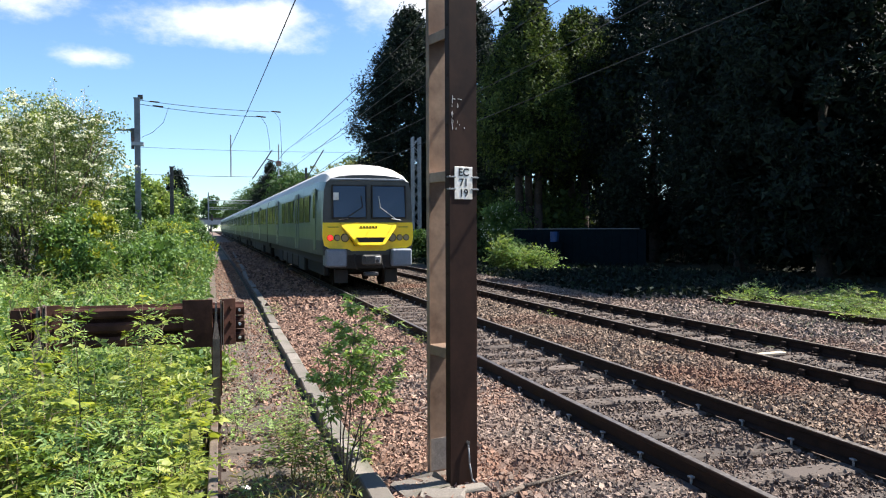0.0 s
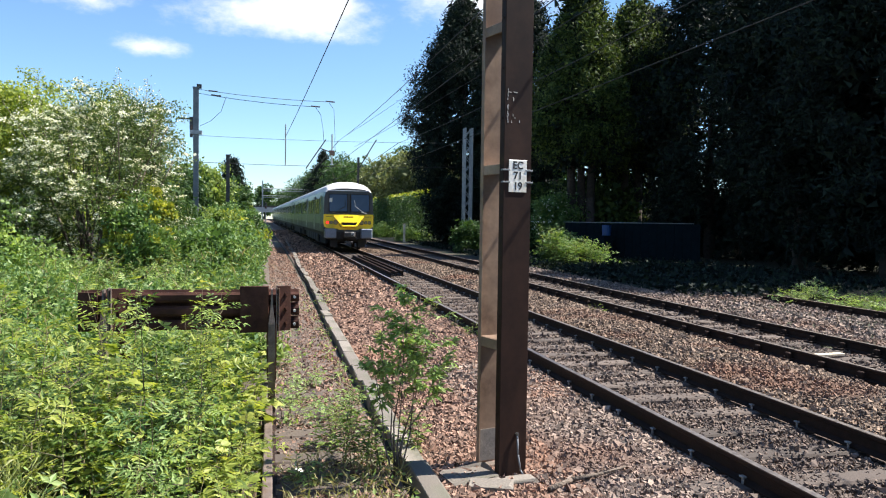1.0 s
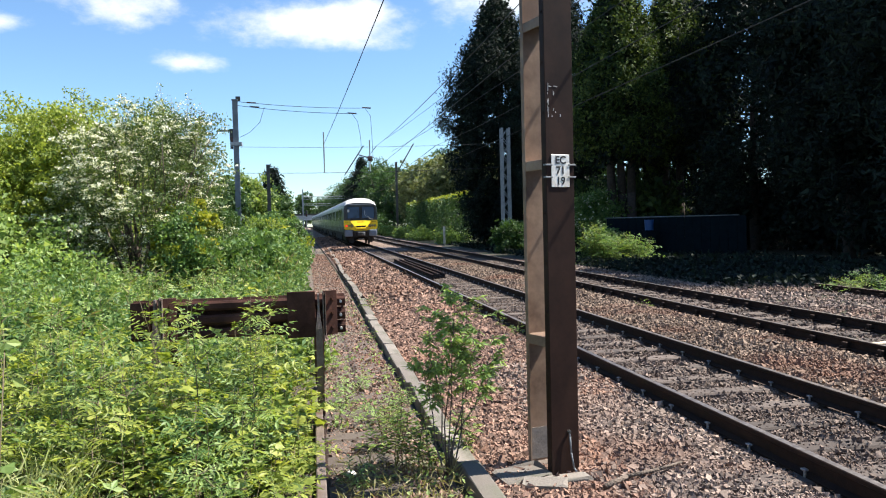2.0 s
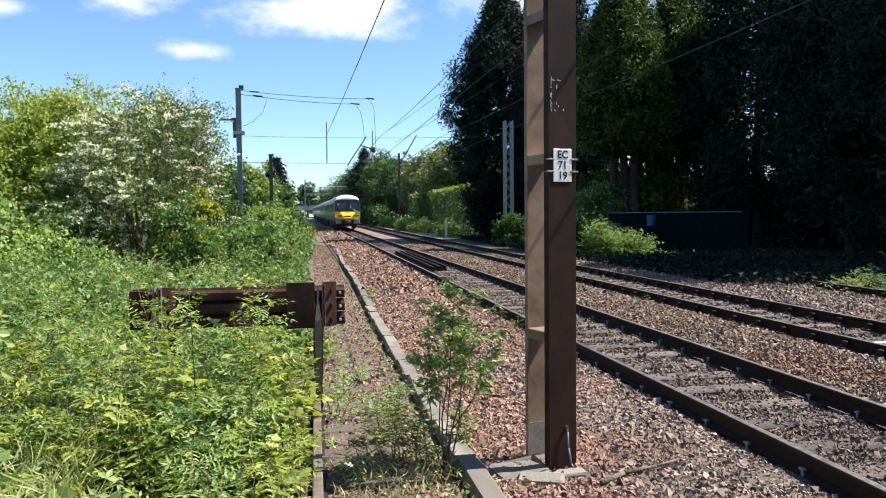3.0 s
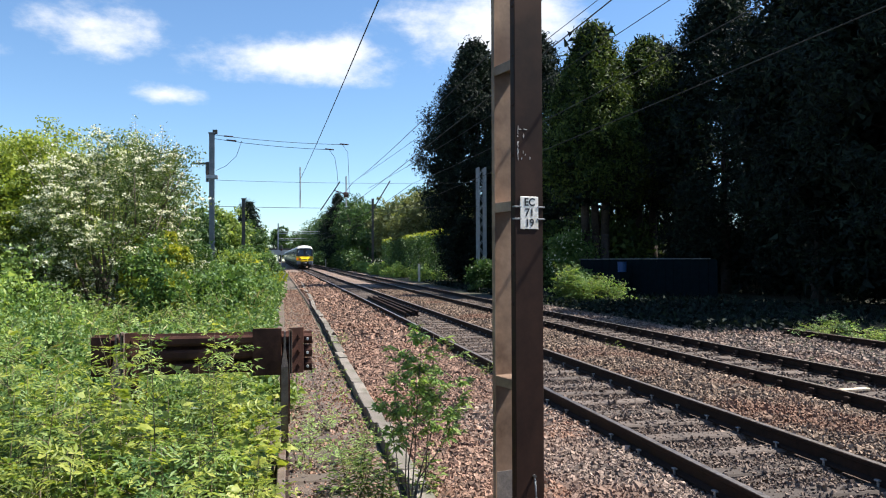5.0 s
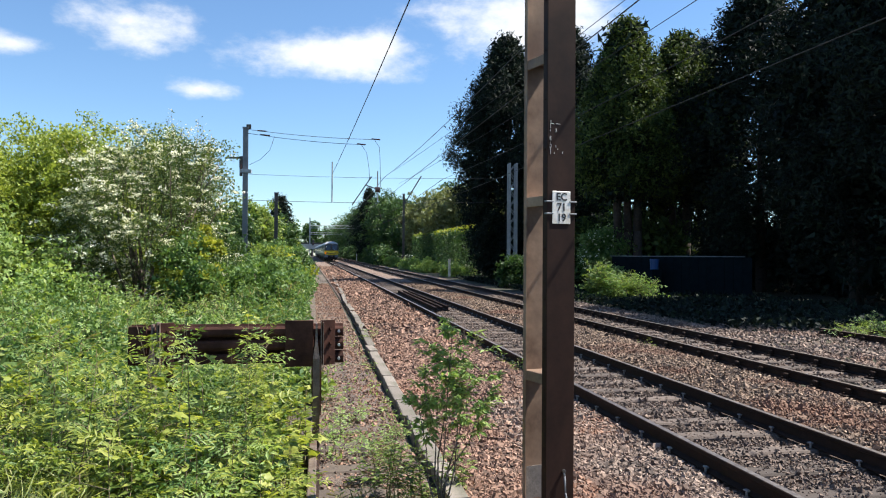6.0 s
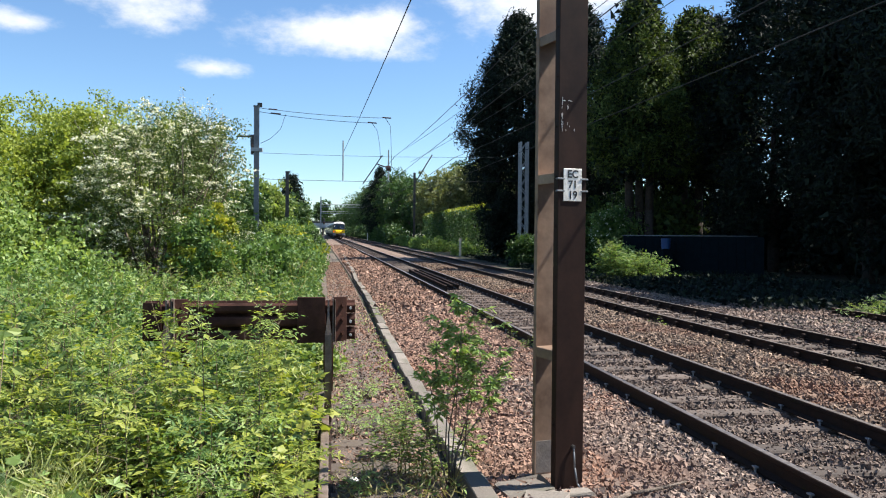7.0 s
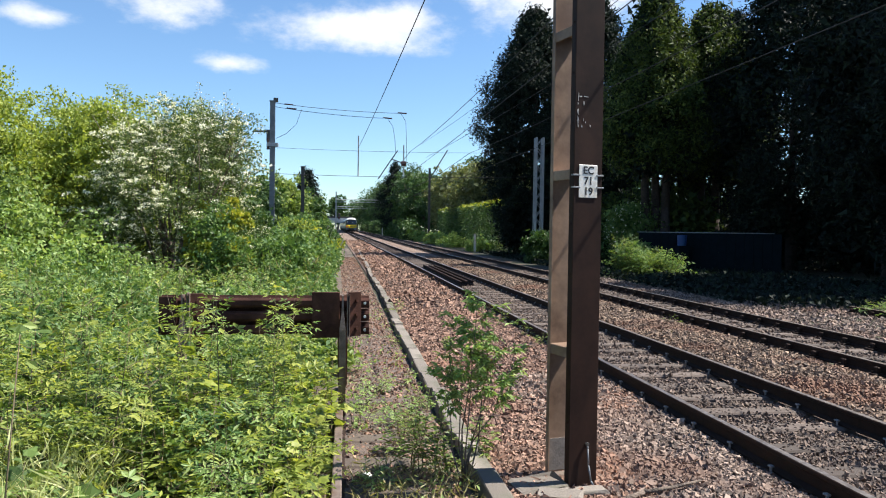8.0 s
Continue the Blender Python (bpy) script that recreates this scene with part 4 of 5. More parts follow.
                big = leaf * rng.uniform(0.6, 1.2) * (1.1 - 0.55 * f ** 3)
                if rng.uniform() < shoots and f < 0.88:
                    q = p + d * spread * rng.uniform(0.5, 1.1) * (1.15 - 0.7 * f)
                    rod(twigs, p, q, 0.0035, 4, 0.002)
                    for g, turn2 in ((0.45, 0.8), (0.6, -0.8), (0.85, 0.6), (0.9, -0.7), (1.0, 0.0)):
                        b = aa + turn2 + rng.normal(0, 0.2)
                        pos.append(p.lerp(q, g))
                        ahead.append((math.cos(b), math.sin(b), rng.uniform(-0.35, 0.35)))
                        size.append(big * rng.uniform(0.6, 1.0))
                else:
                    pos.append(p)
                    ahead.append(d)
                    size.append(big)
    if len(twigs.verts):
        part("twig_growth", twigs, STEM, t)["kind"] = "stuff"
    else:
        twigs.free()
    set_leaves("leaves", [tuple(p) for p in pos], [tuple(d) for d in ahead], size, kind, material, t, rng)
    return t


def hawthorn(x, y, z, radii, sprays, rng, label):
    """A flowering crown of arching sprays, each with flat leaf layers and blossom heads along its top."""
    t = thing("hawthorn", label, "tree", pose(x, y, 0))
    tips = [(rng.normal(0, radii[0] * 0.5), rng.normal(0, radii[1] * 0.4), z + radii[2] * rng.uniform(0.2, 0.9)) for _ in range(18)]
    limbs("limb", t, (0, 0, -0.1), tips, 0.045, rng)
    d = rng.normal(size=(sprays * 2, 3))
    d /= np.linalg.norm(d, axis=1)[:, None]
    d = d[d[:, 2] > -0.8][:sprays]
    m = len(d)
    rr = 0.45 + 0.55 * rng.uniform(0, 1, m) ** 0.5
    lump = 1 + 0.10 * np.sin(d[:, 0] * 5 + d[:, 2] * 7) + 0.07 * np.sin(d[:, 0] * 13 - d[:, 2] * 9)
    c = d * (rr * lump)[:, None] * np.array(radii) + np.array([0, 0, z])
    axis = d + rng.normal(0, 0.45, (m, 3))
    axis[:, 2] = axis[:, 2] * 0.65 + 0.12
    axis /= np.linalg.norm(axis, axis=1)[:, None]
    cross = np.cross(axis, [0, 0, 1.0])
    cross /= np.linalg.norm(cross, axis=1)[:, None] + 1e-6
    n = m * 62
    k = np.repeat(np.arange(m), 62)
    u, v = rng.uniform(-1, 1, n), rng.normal(0, 0.13, n)
    p = c[k] + axis[k] * (u * 0.36)[:, None] + cross[k] * v[:, None]
    p[:, 2] += rng.normal(0, 0.07, n) - 0.14 * u * u
    scatter("crown", p, 0.055, HAWTHORN, t, rng, LEAF, 0.45)
    chance = np.where(d[:, 0] < 0.1, 0.9, 0.42) * np.clip((rr - 0.5) * 3.5, 0, 1)
    k = np.repeat(np.arange(m)[rng.uniform(0, 1, m) < chance * 0.9], 5)
    u = rng.uniform(-0.9, 1.0, len(k))
    head = c[k] + axis[k] * (u * 0.36)[:, None] + cross[k] * rng.normal(0, 0.10, len(k))[:, None]
    head[:, 2] += 0.05 - 0.14 * u * u
    p = np.repeat(head, 15, axis=0) + rng.normal(size=(len(head) * 15, 3)) * np.array([0.036, 0.036, 0.018])
    scatter("blossom", p, 0.033, BLOSSOM, t, rng, STAR * 1.3, 0.5, label="heads of white blossom")
    return t


def bush(name, label, x, y, z, radii, n, clumps, size, material, rng, extra=None, group="", category="bush", stems=5, spread=0.22, shape=LEAF, hollow=0.5):
    t = thing(name, label, category, pose(x, y, rise(y)), group)
    tips = [(rng.normal(0, radii[0] * 0.5), rng.normal(0, radii[1] * 0.5), z + radii[2] * rng.uniform(0.1, 0.8)) for _ in range(stems)]
    limbs("limb", t, (0, 0, -0.1), tips, 0.014 + 0.013 * radii[2], rng)
    scatter("crown", mound(rng, n, (0, 0, z), radii, clumps, spread * radii[2] ** 0.5, hollow), size, material, t, rng, shape, 0.25)
    inside = mound(rng, max(150, n // 7), (0, 0, z), [r * 0.68 for r in radii], clumps, spread * radii[2] ** 0.5, 0.1)
    scatter("inner_foliage", inside, size * 2.0, material, t, rng, CHIP, 0.1)
    if extra:
        mat2, n2, size2, shape2 = extra
        scatter("blossom" if mat2 is BLOSSOM else "yellow_green_leaves", mound(rng, n2, (0, 0, z + 0.1), [r * 1.02 for r in radii], clumps * (4 if mat2 is BLOSSOM else 1), spread * (0.42 if mat2 is BLOSSOM else 0.45), 0.7), size2, mat2, t, rng, shape2, 0.2)
    return t


def conifer(x, y, height, radius, n, material, rng, label, low=0.12, trunks=1, lean=0.0, top=0.25):
    t = thing("conifer", label, "conifer", pose(x, y, rise(y)), "tall conifers by the line")
    for k in range(trunks):
        limbs("trunk", t, (0.5 * k - 0.25 * (trunks - 1), rng.normal(0, 0.2), -0.1), [(0.7 * (k - 0.5 * (trunks - 1)), 0, height * 0.93)], 0.18 + height * 0.008, rng, CONIFER_BARK, 0.03)
    n = int(n * 2.6)
    sprays = int(n / 130)
    h = rng.uniform(low, 1.0, sprays) ** 0.85
    prof = np.clip(1.0 - np.clip((h - (1 - top - 0.25)) / (top + 0.25), 0, 1) ** (1.1 if top > 0.5 else 1.9), 0.03, 1) * np.clip(0.55 + (h - low) * 1.7, 0, 1)
    a = rng.uniform(0, 2 * math.pi, sprays)
    lump = 1 + 0.16 * np.sin(a * 3 + h * 9) + 0.10 * np.sin(a * 5 - h * 17)
    r = radius * prof * lump * (0.35 + 0.65 * rng.uniform(0, 1, sprays) ** 0.35)
    c = np.stack([r * np.cos(a) + lean * h, r * np.sin(a), h * height], -1)
    out = np.stack([np.cos(a), np.sin(a), np.full(sprays, 0.35)], -1)
    k = rng.integers(0, sprays, n)
    f = rng.uniform(-0.6, 1.0, n)
    p = c[k] + out[k] * (f * 0.55)[:, None] + rng.normal(size=(n, 3)) * np.array([0.24, 0.24, 0.28])
    p[:, 2] -= 0.25 * np.clip(f, 0, 1) ** 2
    scatter("crown", p, 0.215, material, t, rng, SPRAY, 0.1, 0.5)
    # inner sprays always take the near-black copy: crown shade put into their colour
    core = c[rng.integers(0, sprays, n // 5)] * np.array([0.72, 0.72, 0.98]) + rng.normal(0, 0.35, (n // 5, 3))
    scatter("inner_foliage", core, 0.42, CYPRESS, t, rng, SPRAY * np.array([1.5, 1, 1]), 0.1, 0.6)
    for i in range(7):
        hh = rng.uniform(low + 0.05, 0.6) * height
        aa = rng.uniform(0, 6.28)
        limbs("branch", t, (0, 0, hh), [(radius * 0.8 * math.cos(aa), radius * 0.8 * math.sin(aa), hh + 0.6)], 0.06, rng, CONIFER_BARK)
    return t


def broad_tree(x, y, height, radius, n, material, rng, label, size=0.3, group="trees down the line"):
    t = thing("tree", label, "tree", pose(x, y, rise(y)), group)
    limbs("trunk", t, (0, 0, -0.1), [(0.1, 0, height * 0.6)], 0.03 * height, rng, BARK, 0.06)
    tips = [(radius * 0.7 * math.cos(a), radius * 0.7 * math.sin(a), height * f) for a, f in zip(rng.uniform(0, 6.28, 5), rng.uniform(0.5, 0.85, 5))]
    limbs("limb", t, (0, 0, height * 0.25), tips, 0.016 * height, rng)
    pts = mound(rng, n, (0, 0, height * 0.54), (radius, radius, height * 0.47), 170, 0.072 * radius + 0.07, 0.5, -0.95)
    scatter("crown", pts, size, material, t, rng, LEAF if size < 0.2 else CHIP, 0.2)
    inside = mound(rng, n // 4, (0, 0, height * 0.54), (radius * 0.72, radius * 0.72, height * 0.36), 70, 0.11 * radius + 0.12, 0.1, -0.95)
    scatter("inner_foliage", inside, size * 1.8, material, t, rng, CHIP, 0.1)
    return t


G = np.random.default_rng(21)


def near_left():
    # saplings crowding the disused siding
    kinds = ("ash", "sycamore", "elder", "ash", "ash", "sycamore")
    words = {"ash": "bright green ash sapling crowding the old siding", "sycamore": "sycamore sapling with broad lobed bright leaves", "elder": "young elder with feathered green leaves"}
    for i in range(78):
        y = 3.3 + 4.4 * (i / 77) + G.normal(0, 0.15)
        x = G.uniform(-3.9, 0.0) if i % 2 else G.uniform(-1.5, 0.05)
        top = G.uniform(0.55, 1.25) if y > 4.6 else G.uniform(0.4, 0.8)
        if x < -1.6:
            top *= 1.12
        kind = kinds[i % 6]
        plant(x, y, top, G, kind, words[kind], "saplings on the old siding", 2, 0.125 if kind == "sycamore" else 0.25, (MAPLE, SCRUB, MAPLE, BUSH, TALL_HERB)[i % 5], 0.24, 0.30, 0.12)
    for i, (x, y, h) in enumerate(((-0.55, 6.2, 1.5), (-1.35, 5.6, 1.25), (0.0, 6.6, 1.2), (-2.7, 6.4, 1.7), (-2.0, 6.6, 1.4), (-0.2, 5.9, 1.35), (-0.95, 5.4, 1.3), (-1.7, 5.0, 1.25), (-0.65, 4.6, 1.0), (-1.2, 4.2, 0.95), (-0.25, 4.9, 0.95),
                                   (0.0, 4.5, 0.7), (-0.02, 3.9, 0.55), (-0.7, 5.2, 1.35), (-1.5, 5.2, 1.25), (-2.2, 7.2, 1.75), (-2.5, 5.6, 1.7), (-3.2, 5.2, 1.75), (-2.0, 7.5, 1.6), (-0.35, 7.2, 1.25), (-0.9, 6.9, 1.15))):
        kind = "ash" if i % 3 else "sycamore"
        plant(x, y, h, G, kind, "tall thin sapling with bright green leaves", "saplings on the old siding", 1, 0.135 if kind == "sycamore" else 0.26, (MAPLE, SCRUB)[i % 2], 0.30, 0.3, 0.12, 0.6)
    # a fringe of lobed leaves along the rail
    for i in range(22):
        y = 3.6 + 4.0 * i / 21
        plant(0.20 + G.normal(0, 0.06), y, G.uniform(0.45, 0.75) + 0.05 * (y - 4), G, ("sycamore", "ash")[i % 2], "low sycamore and ash shoots against the rail", "shoots against the rail", 2, 0.12 if i % 2 == 0 else 0.2, MAPLE, 0.16, 0.25, 0.11, 0.3)
    for x, y, h in ((-0.75, 7.0, 1.75), (0.0, 7.2, 1.4), (-1.4, 7.1, 1.2), (-0.3, 6.5, 1.4), (-1.0, 6.4, 1.3), (-1.8, 7.0, 1.4), (-2.6, 7.0, 1.85), (-3.2, 7.2, 1.95), (-2.3, 6.2, 1.6)):
        plant(x, y, h, G, "ash", "tall thin ash sapling before the buffer stop", "saplings on the old siding", 1, 0.24, SCRUB, 0.26, 0.35, 0.10, 0.7)
    for i, (x, y, h) in enumerate(((-0.72, 6.3, 1.95), (-0.18, 6.9, 1.7), (-1.25, 6.7, 1.4), (-0.45, 5.6, 1.6), (-1.6, 5.9, 1.45), (-2.4, 6.8, 1.95), (-2.9, 5.9, 2.05), (-0.05, 5.4, 1.3), (-1.0, 5.0, 1.5))):
        plant(x, y, h, G, ("ash", "elder")[i % 2], "tall leggy sapling rising above the rest", "saplings on the old siding", 1, 0.22, MAPLE, 0.22, 0.30, 0.085, 0.55)
    n = 13000
    x, y = G.uniform(-5.5, 0.15, n), G.uniform(2.6, 8.6, n)
    z = G.uniform(0, 1, n) ** 0.8 * (0.36 + 0.16 * np.sin(x * 2.1 + y) + 0.10 * np.sin(y * 3.3 - x)) - 0.03
    tagged(scatter("undergrowth", np.stack([x, y, z], -1), 0.062, BUSH, None, G, LEAF, 0.4), "tangled low green undergrowth", "undergrowth", kind="stuff")
    n = 6000
    y = 2.9 - 7.0 * G.uniform(0, 1, n) ** 1.5
    p = np.stack([G.uniform(-6, 0.2, n), y, G.uniform(0, 0.35, n)], -1)
    tagged(scatter("undergrowth", p, 0.08, SCRUB, None, G, LEAF, 0.4), "thin low green undergrowth over the sleepers", "undergrowth", kind="stuff")
    # pale seeding grass close by
    n = 17000
    x, y = G.uniform(-3.8, -0.9, n), G.uniform(2.4, 5.4, n)
    z = G.uniform(0, 0.60, n)
    tagged(scatter("tall_grass", np.stack([x, y, z], -1), 0.17, SEED_GRASS, None, G, NEEDLE * np.array([0.20, 1, 1]), 0.0, -1.2), "pale green and straw grass stems", "grass", kind="stuff")
    # shoot close to the viewer
    t = thing("hanging_twig", "brownish green leafy shoot close by", "sapling", pose(-0.21, 1.72, -0.05))
    limbs("stem", t, (-0.15, 0, 0), [(0.0, 0, 1.74)], 0.006, G, STEM, 0.1)
    p = np.stack([G.normal(0.0, 0.05, 26), G.normal(0, 0.05, 26), G.uniform(1.50, 1.79, 26)], -1)
    scatter("leaves", p[:12], 0.032, SCRUB, t, G, LEAF * np.array([0.8, 1, 1]), 0.3)
    # willow beside the trough, in the dirt
    t = thing("young_willow", "slender young willow with small green leaves by the trough", "sapling", pose(1.36, 5.85, -0.03))
    pos, ahead, size, twigs = [], [], [], B()
    for tip in ((0.10, 0.0, 1.52), (-0.10, 0.05, 1.28), (0.30, -0.05, 1.26), (-0.20, 0.05, 1.0), (0.42, 0.05, 1.04), (0.20, 0.1, 1.40), (0.04, -0.06, 1.12)):
        limbs("stem", t, (G.normal(0, 0.03), G.normal(0, 0.03), 0), [tip], 0.007, G, BARK, 0.10)
        tip = Vector(tip)
        for k in range(21):
            f = G.uniform(0.45, 1.0) ** 0.8
            p = tip * f
            a = G.uniform(0, 6.28)
            q = p + Vector((math.cos(a), math.sin(a), G.uniform(0.1, 0.8))) * G.uniform(0.06, 0.20) * (1.25 - 0.6 * f)
            rod(twigs, p, q, 0.0025, 4, 0.0015)
            for g in np.linspace(0.2, 1.0, 13):
                b = a + G.normal(0, 1.0)
                pos.append(tuple(p.lerp(q, float(g))))
                ahead.append((math.cos(b), math.sin(b), G.uniform(-0.8, 0.5)))
                size.append(G.uniform(0.05, 0.09))
    part("twig_growth", twigs, STEM, t)["kind"] = "stuff"
    set_leaves("leaves", pos, ahead, size, "willow", TALL_HERB, t, G, 0.6)
    for x, y, h, s in ((1.06, 6.15, 0.72, 0.18), (1.16, 6.0, 0.55, 0.14), (0.93, 6.6, 0.42, 0.2), (1.58, 6.35, 0.45, 0.12)):
        plant(x, y, h, G, "willow", "small bushy willow shoot in the dirt", "willow shoots", 4, 0.085, SCRUB, s, 0.25, 0.035, 0.6, "willow_shoot")
    # weeds on the dirt strip
    for x, y, h, s, n in ((0.62, 5.85, 0.22, 0.16, 200), (0.75, 5.75, 0.16, 0.15, 160), (0.58, 7.6, 0.38, 0.2, 260), (0.72, 8.3, 0.34, 0.2, 240), (0.85, 9.1, 0.3, 0.2, 220), (1.12, 7.5, 0.3, 0.2, 240), (1.2, 8.4, 0.26, 0.18, 200),
                           (0.66, 10.4, 0.3, 0.2, 200), (1.3, 9.6, 0.2, 0.14, 120), (1.55, 17.5, 0.45, 0.2, 200), (1.3, 13, 0.2, 0.15, 120)):
        plant(x, y, h, G, "elder" if n > 210 else "willow", "small green weed growing in the dirt strip", "weeds on the dirt strip", 4, 0.11 if n > 210 else 0.08, TALL_HERB, s * 1.2, 0.1, 0.06, 0.4, "weed")
    for x, y, h in ((3.72, 13.6, 0.26), (3.78, 15.8, 0.36), (3.9, 20.0, 0.4), (7.3, 15.6, 0.25), (3.7, 12.6, 0.3)):
        plant(x, y, h, G, "willow", "small weed rooted in the ballast", "weeds in the ballast", 3, 0.09, SCRUB, 0.16, 0.1, 0.05, 0.4, "weed")
    n = 1300
    x, y = G.uniform(0.5, 1.42, n), 4.2 + 16 * G.uniform(0, 1, n) ** 1.5
    keep = (np.sin(x * 5 + y * 1.3) + np.sin(y * 2.1 - x * 3)) > 0.2
    p = np.stack([x, y, G.uniform(-0.03, 0.10, n)], -1)[keep]
    tagged(scatter("strip_weeds", p, 0.045, TALL_HERB, None, G, LEAF, 0.4), "thin creeping weeds over the dirt", "weeds", kind="stuff")
    n = 1500
    p = np.stack([G.uniform(0.5, 1.42, n), G.uniform(4.0, 6.2, n), G.uniform(-0.03, 0.10, n)], -1)
    tagged(scatter("dry_grass", p, 0.10, DRY, None, G, NEEDLE * np.array([0.35, 1, 1]), 0.0, -0.8), "dry straw-coloured grass in the dirt", "grass", kind="stuff")


def left_bank():
    n = 34000
    x, y = G.uniform(-11, 0.25, n), 8.2 + 13 * G.uniform(0, 1, n)
    top = 0.45 + 0.055 * (y - 8) + 0.16 * np.sin(x * 1.7 + y * 0.6) + 0.10 * np.sin(y * 2.3 - x * 2.9) + np.clip(-x - 1.5, 0, 3) * 0.13
    z = top * G.uniform(0.15, 1, n) ** 0.6
    tagged(scatter("tall_herbs", np.stack([x, y, z], -1), 0.085, BUSH, None, G, LEAF * np.array([0.8, 1, 1]), 0.15), "bank of tall green herbs and nettles", "undergrowth", kind="stuff")
    for i in range(46):
        y = 8.9 + 11.5 * (i / 45) + G.normal(0, 0.3)
        x = min(0.0, G.uniform(-7.5, 0.0))
        h = 0.35 + 0.05 * (y - 8) + max(0, -x - 2) * 0.07 + G.uniform(-0.08, 0.12)
        bush("nettle_clump", "clump of pale green nettles and brambles on the bank", x, y, h * 0.55, (G.uniform(0.4, 0.7), G.uniform(0.4, 0.7), h * 0.75), 1500, 26, 0.078, (TALL_HERB, SCRUB, BUSH, BUSH)[i % 4], G, group="clumps on the bank", stems=3, spread=0.16)
    n = 1200
    x, y = G.uniform(-9, 0.1, n), G.uniform(8.4, 18, n)
    z = (0.75 + 0.055 * (y - 8)) * G.uniform(0.3, 1.05, n)
    tagged(scatter("herb_stems", np.stack([x, y, z], -1), 0.24, DRY, None, G, NEEDLE * np.array([0.3, 1, 1]), 0.0, -1.5), "straw and green stems among the herbs", "undergrowth", kind="stuff")
    for i, (x, y, h) in enumerate(((-2.4, 9.4, 1.6), (-3.4, 8.8, 1.9), (-4.2, 9.6, 1.8), (-1.2, 10.2, 1.35), (-5.2, 8.4, 1.9), (-2.9, 7.6, 1.65), (-3.9, 7.4, 1.8), (-4.6, 6.6, 1.9), (-3.6, 6.2, 1.8), (-5.4, 10.4, 2.0),
                                   (-1.8, 11.2, 1.3), (-0.7, 9.6, 0.95), (-0.5, 11.4, 1.0), (-2.6, 12.4, 1.5), (-4.4, 12.0, 1.8), (-1.1, 13.2, 1.2), (-3.3, 10.6, 1.5), (-0.3, 12.8, 0.95), (-1.6, 14.6, 1.4), (-0.4, 14.6, 1.15), (-0.9, 16.4, 1.4))):
        plant(x, y, h, G, ("elder", "ash", "elder")[i % 3], "leggy pale green sapling standing in the herbs", "saplings on the bank", 3, 0.2, (TALL_HERB, SCRUB, BUSH)[i % 3], 0.38, 0.3, 0.12, 0.6)
    for i in range(20):
        plant(-6.4 + 4.8 * i / 19 + G.normal(0, 0.2), 14.6 + G.uniform(0, 2.0), G.uniform(0.9, 1.5), G, ("elder", "willow")[i % 2], "pale tall herbs under the hawthorn", "herbs under the hawthorn", 4, 0.24 if i % 2 == 0 else 0.15, (TALL_HERB, SCRUB)[i % 2], 0.45, 0.3, 0.10, 0.6, "tall_herb")
    for i in range(16):
        y = 18.6 + 2.1 * i
        bush("bush", "dense green bush along the line", -0.75 - 0.55 * (i % 3) + 0.1 * G.normal() + bow(y), y, 0.85 + 0.25 * G.uniform(), (0.9 + 0.3 * G.uniform(), 1.2, 0.8 + 0.4 * G.uniform() + 0.018 * i), 6000, 40, 0.085 + 0.004 * i, (BUSH, BUSH, WOOD, BUSH, SCRUB, BUSH, GOLD)[i % 7], G, group="bushes along the line", spread=0.16)
    bush("ivy_bush", "yellow-green ivy-clad bush beside the hawthorn", -2.35, 17.6, 1.35, (0.75, 0.8, 0.95), 6000, 34, 0.08, BUSH, G, (GOLD, 5000, 0.085, LEAF), stems=4, spread=0.16)
    hawthorn(-3.55, 18.6, 2.45, (1.95, 1.8, 2.25), 640, G, "hawthorn covered in white blossom, some shoots bare")
    t = thing("bare_shrub", "thin greyish shrub with bare twigs above the hawthorn", "shrub", pose(-2.9, 19.3, 0))
    tips = [(0.35 + G.normal(0, 0.42), G.normal(0, 0.4), G.uniform(3.6, 5.3)) for _ in range(26)]
    limbs("limb", t, (0, 0, 0), tips, 0.015, G, BARK, 0.12)
    along = np.concatenate([np.array(tip)[None] * G.uniform(0.7, 1.0, (110, 1)) + G.normal(0, 0.055, (110, 3)) for tip in tips])
    scatter("shoot_leaves", along[::2], 0.055, HAWTHORN, t, G, LEAF, 0.2)
    scatter("shoot_blossom", along[1::2], 0.042, BLOSSOM, t, G, LEAF, 0.2)
    # leafy shoots standing out of the hawthorn's crown
    t = thing("hawthorn_shoots", "upright flowering shoots on top of the hawthorn", "shrub", pose(-3.5, 18.6, 0))
    tips = [(G.uniform(-1.3, 1.3), G.normal(0, 0.7), G.uniform(4.2, 4.95)) for _ in range(14)]
    for tip in tips:
        limbs("shoot", t, (tip[0] * 0.6, tip[1] * 0.6, 2.6), [tip], 0.014, G, BARK, 0.12)
    along = np.concatenate([np.array(tip)[None] * np.array([1, 1, 0]) + np.stack([G.normal(0, 0.09, 120), G.normal(0, 0.09, 120), tip[2] - G.uniform(0, 1, 120) * 1.1], -1) for tip in tips])
    scatter("shoot_leaves", along[::3], 0.06, HAWTHORN, t, G, LEAF, 0.2)
    scatter("shoot_blossom", along[1::2], 0.045, BLOSSOM, t, G, LEAF, 0.2)
    t = thing("leafy_shrub", "thin shrub with grey-green leaves against the hawthorn", "shrub", pose(-2.9, 19.3, 0))
    limbs("limb", t, (0, 0, 0), [(0.3 + G.normal(0, 0.3), G.normal(0, 0.3), G.uniform(2.8, 3.8)) for _ in range(6)], 0.015, G)
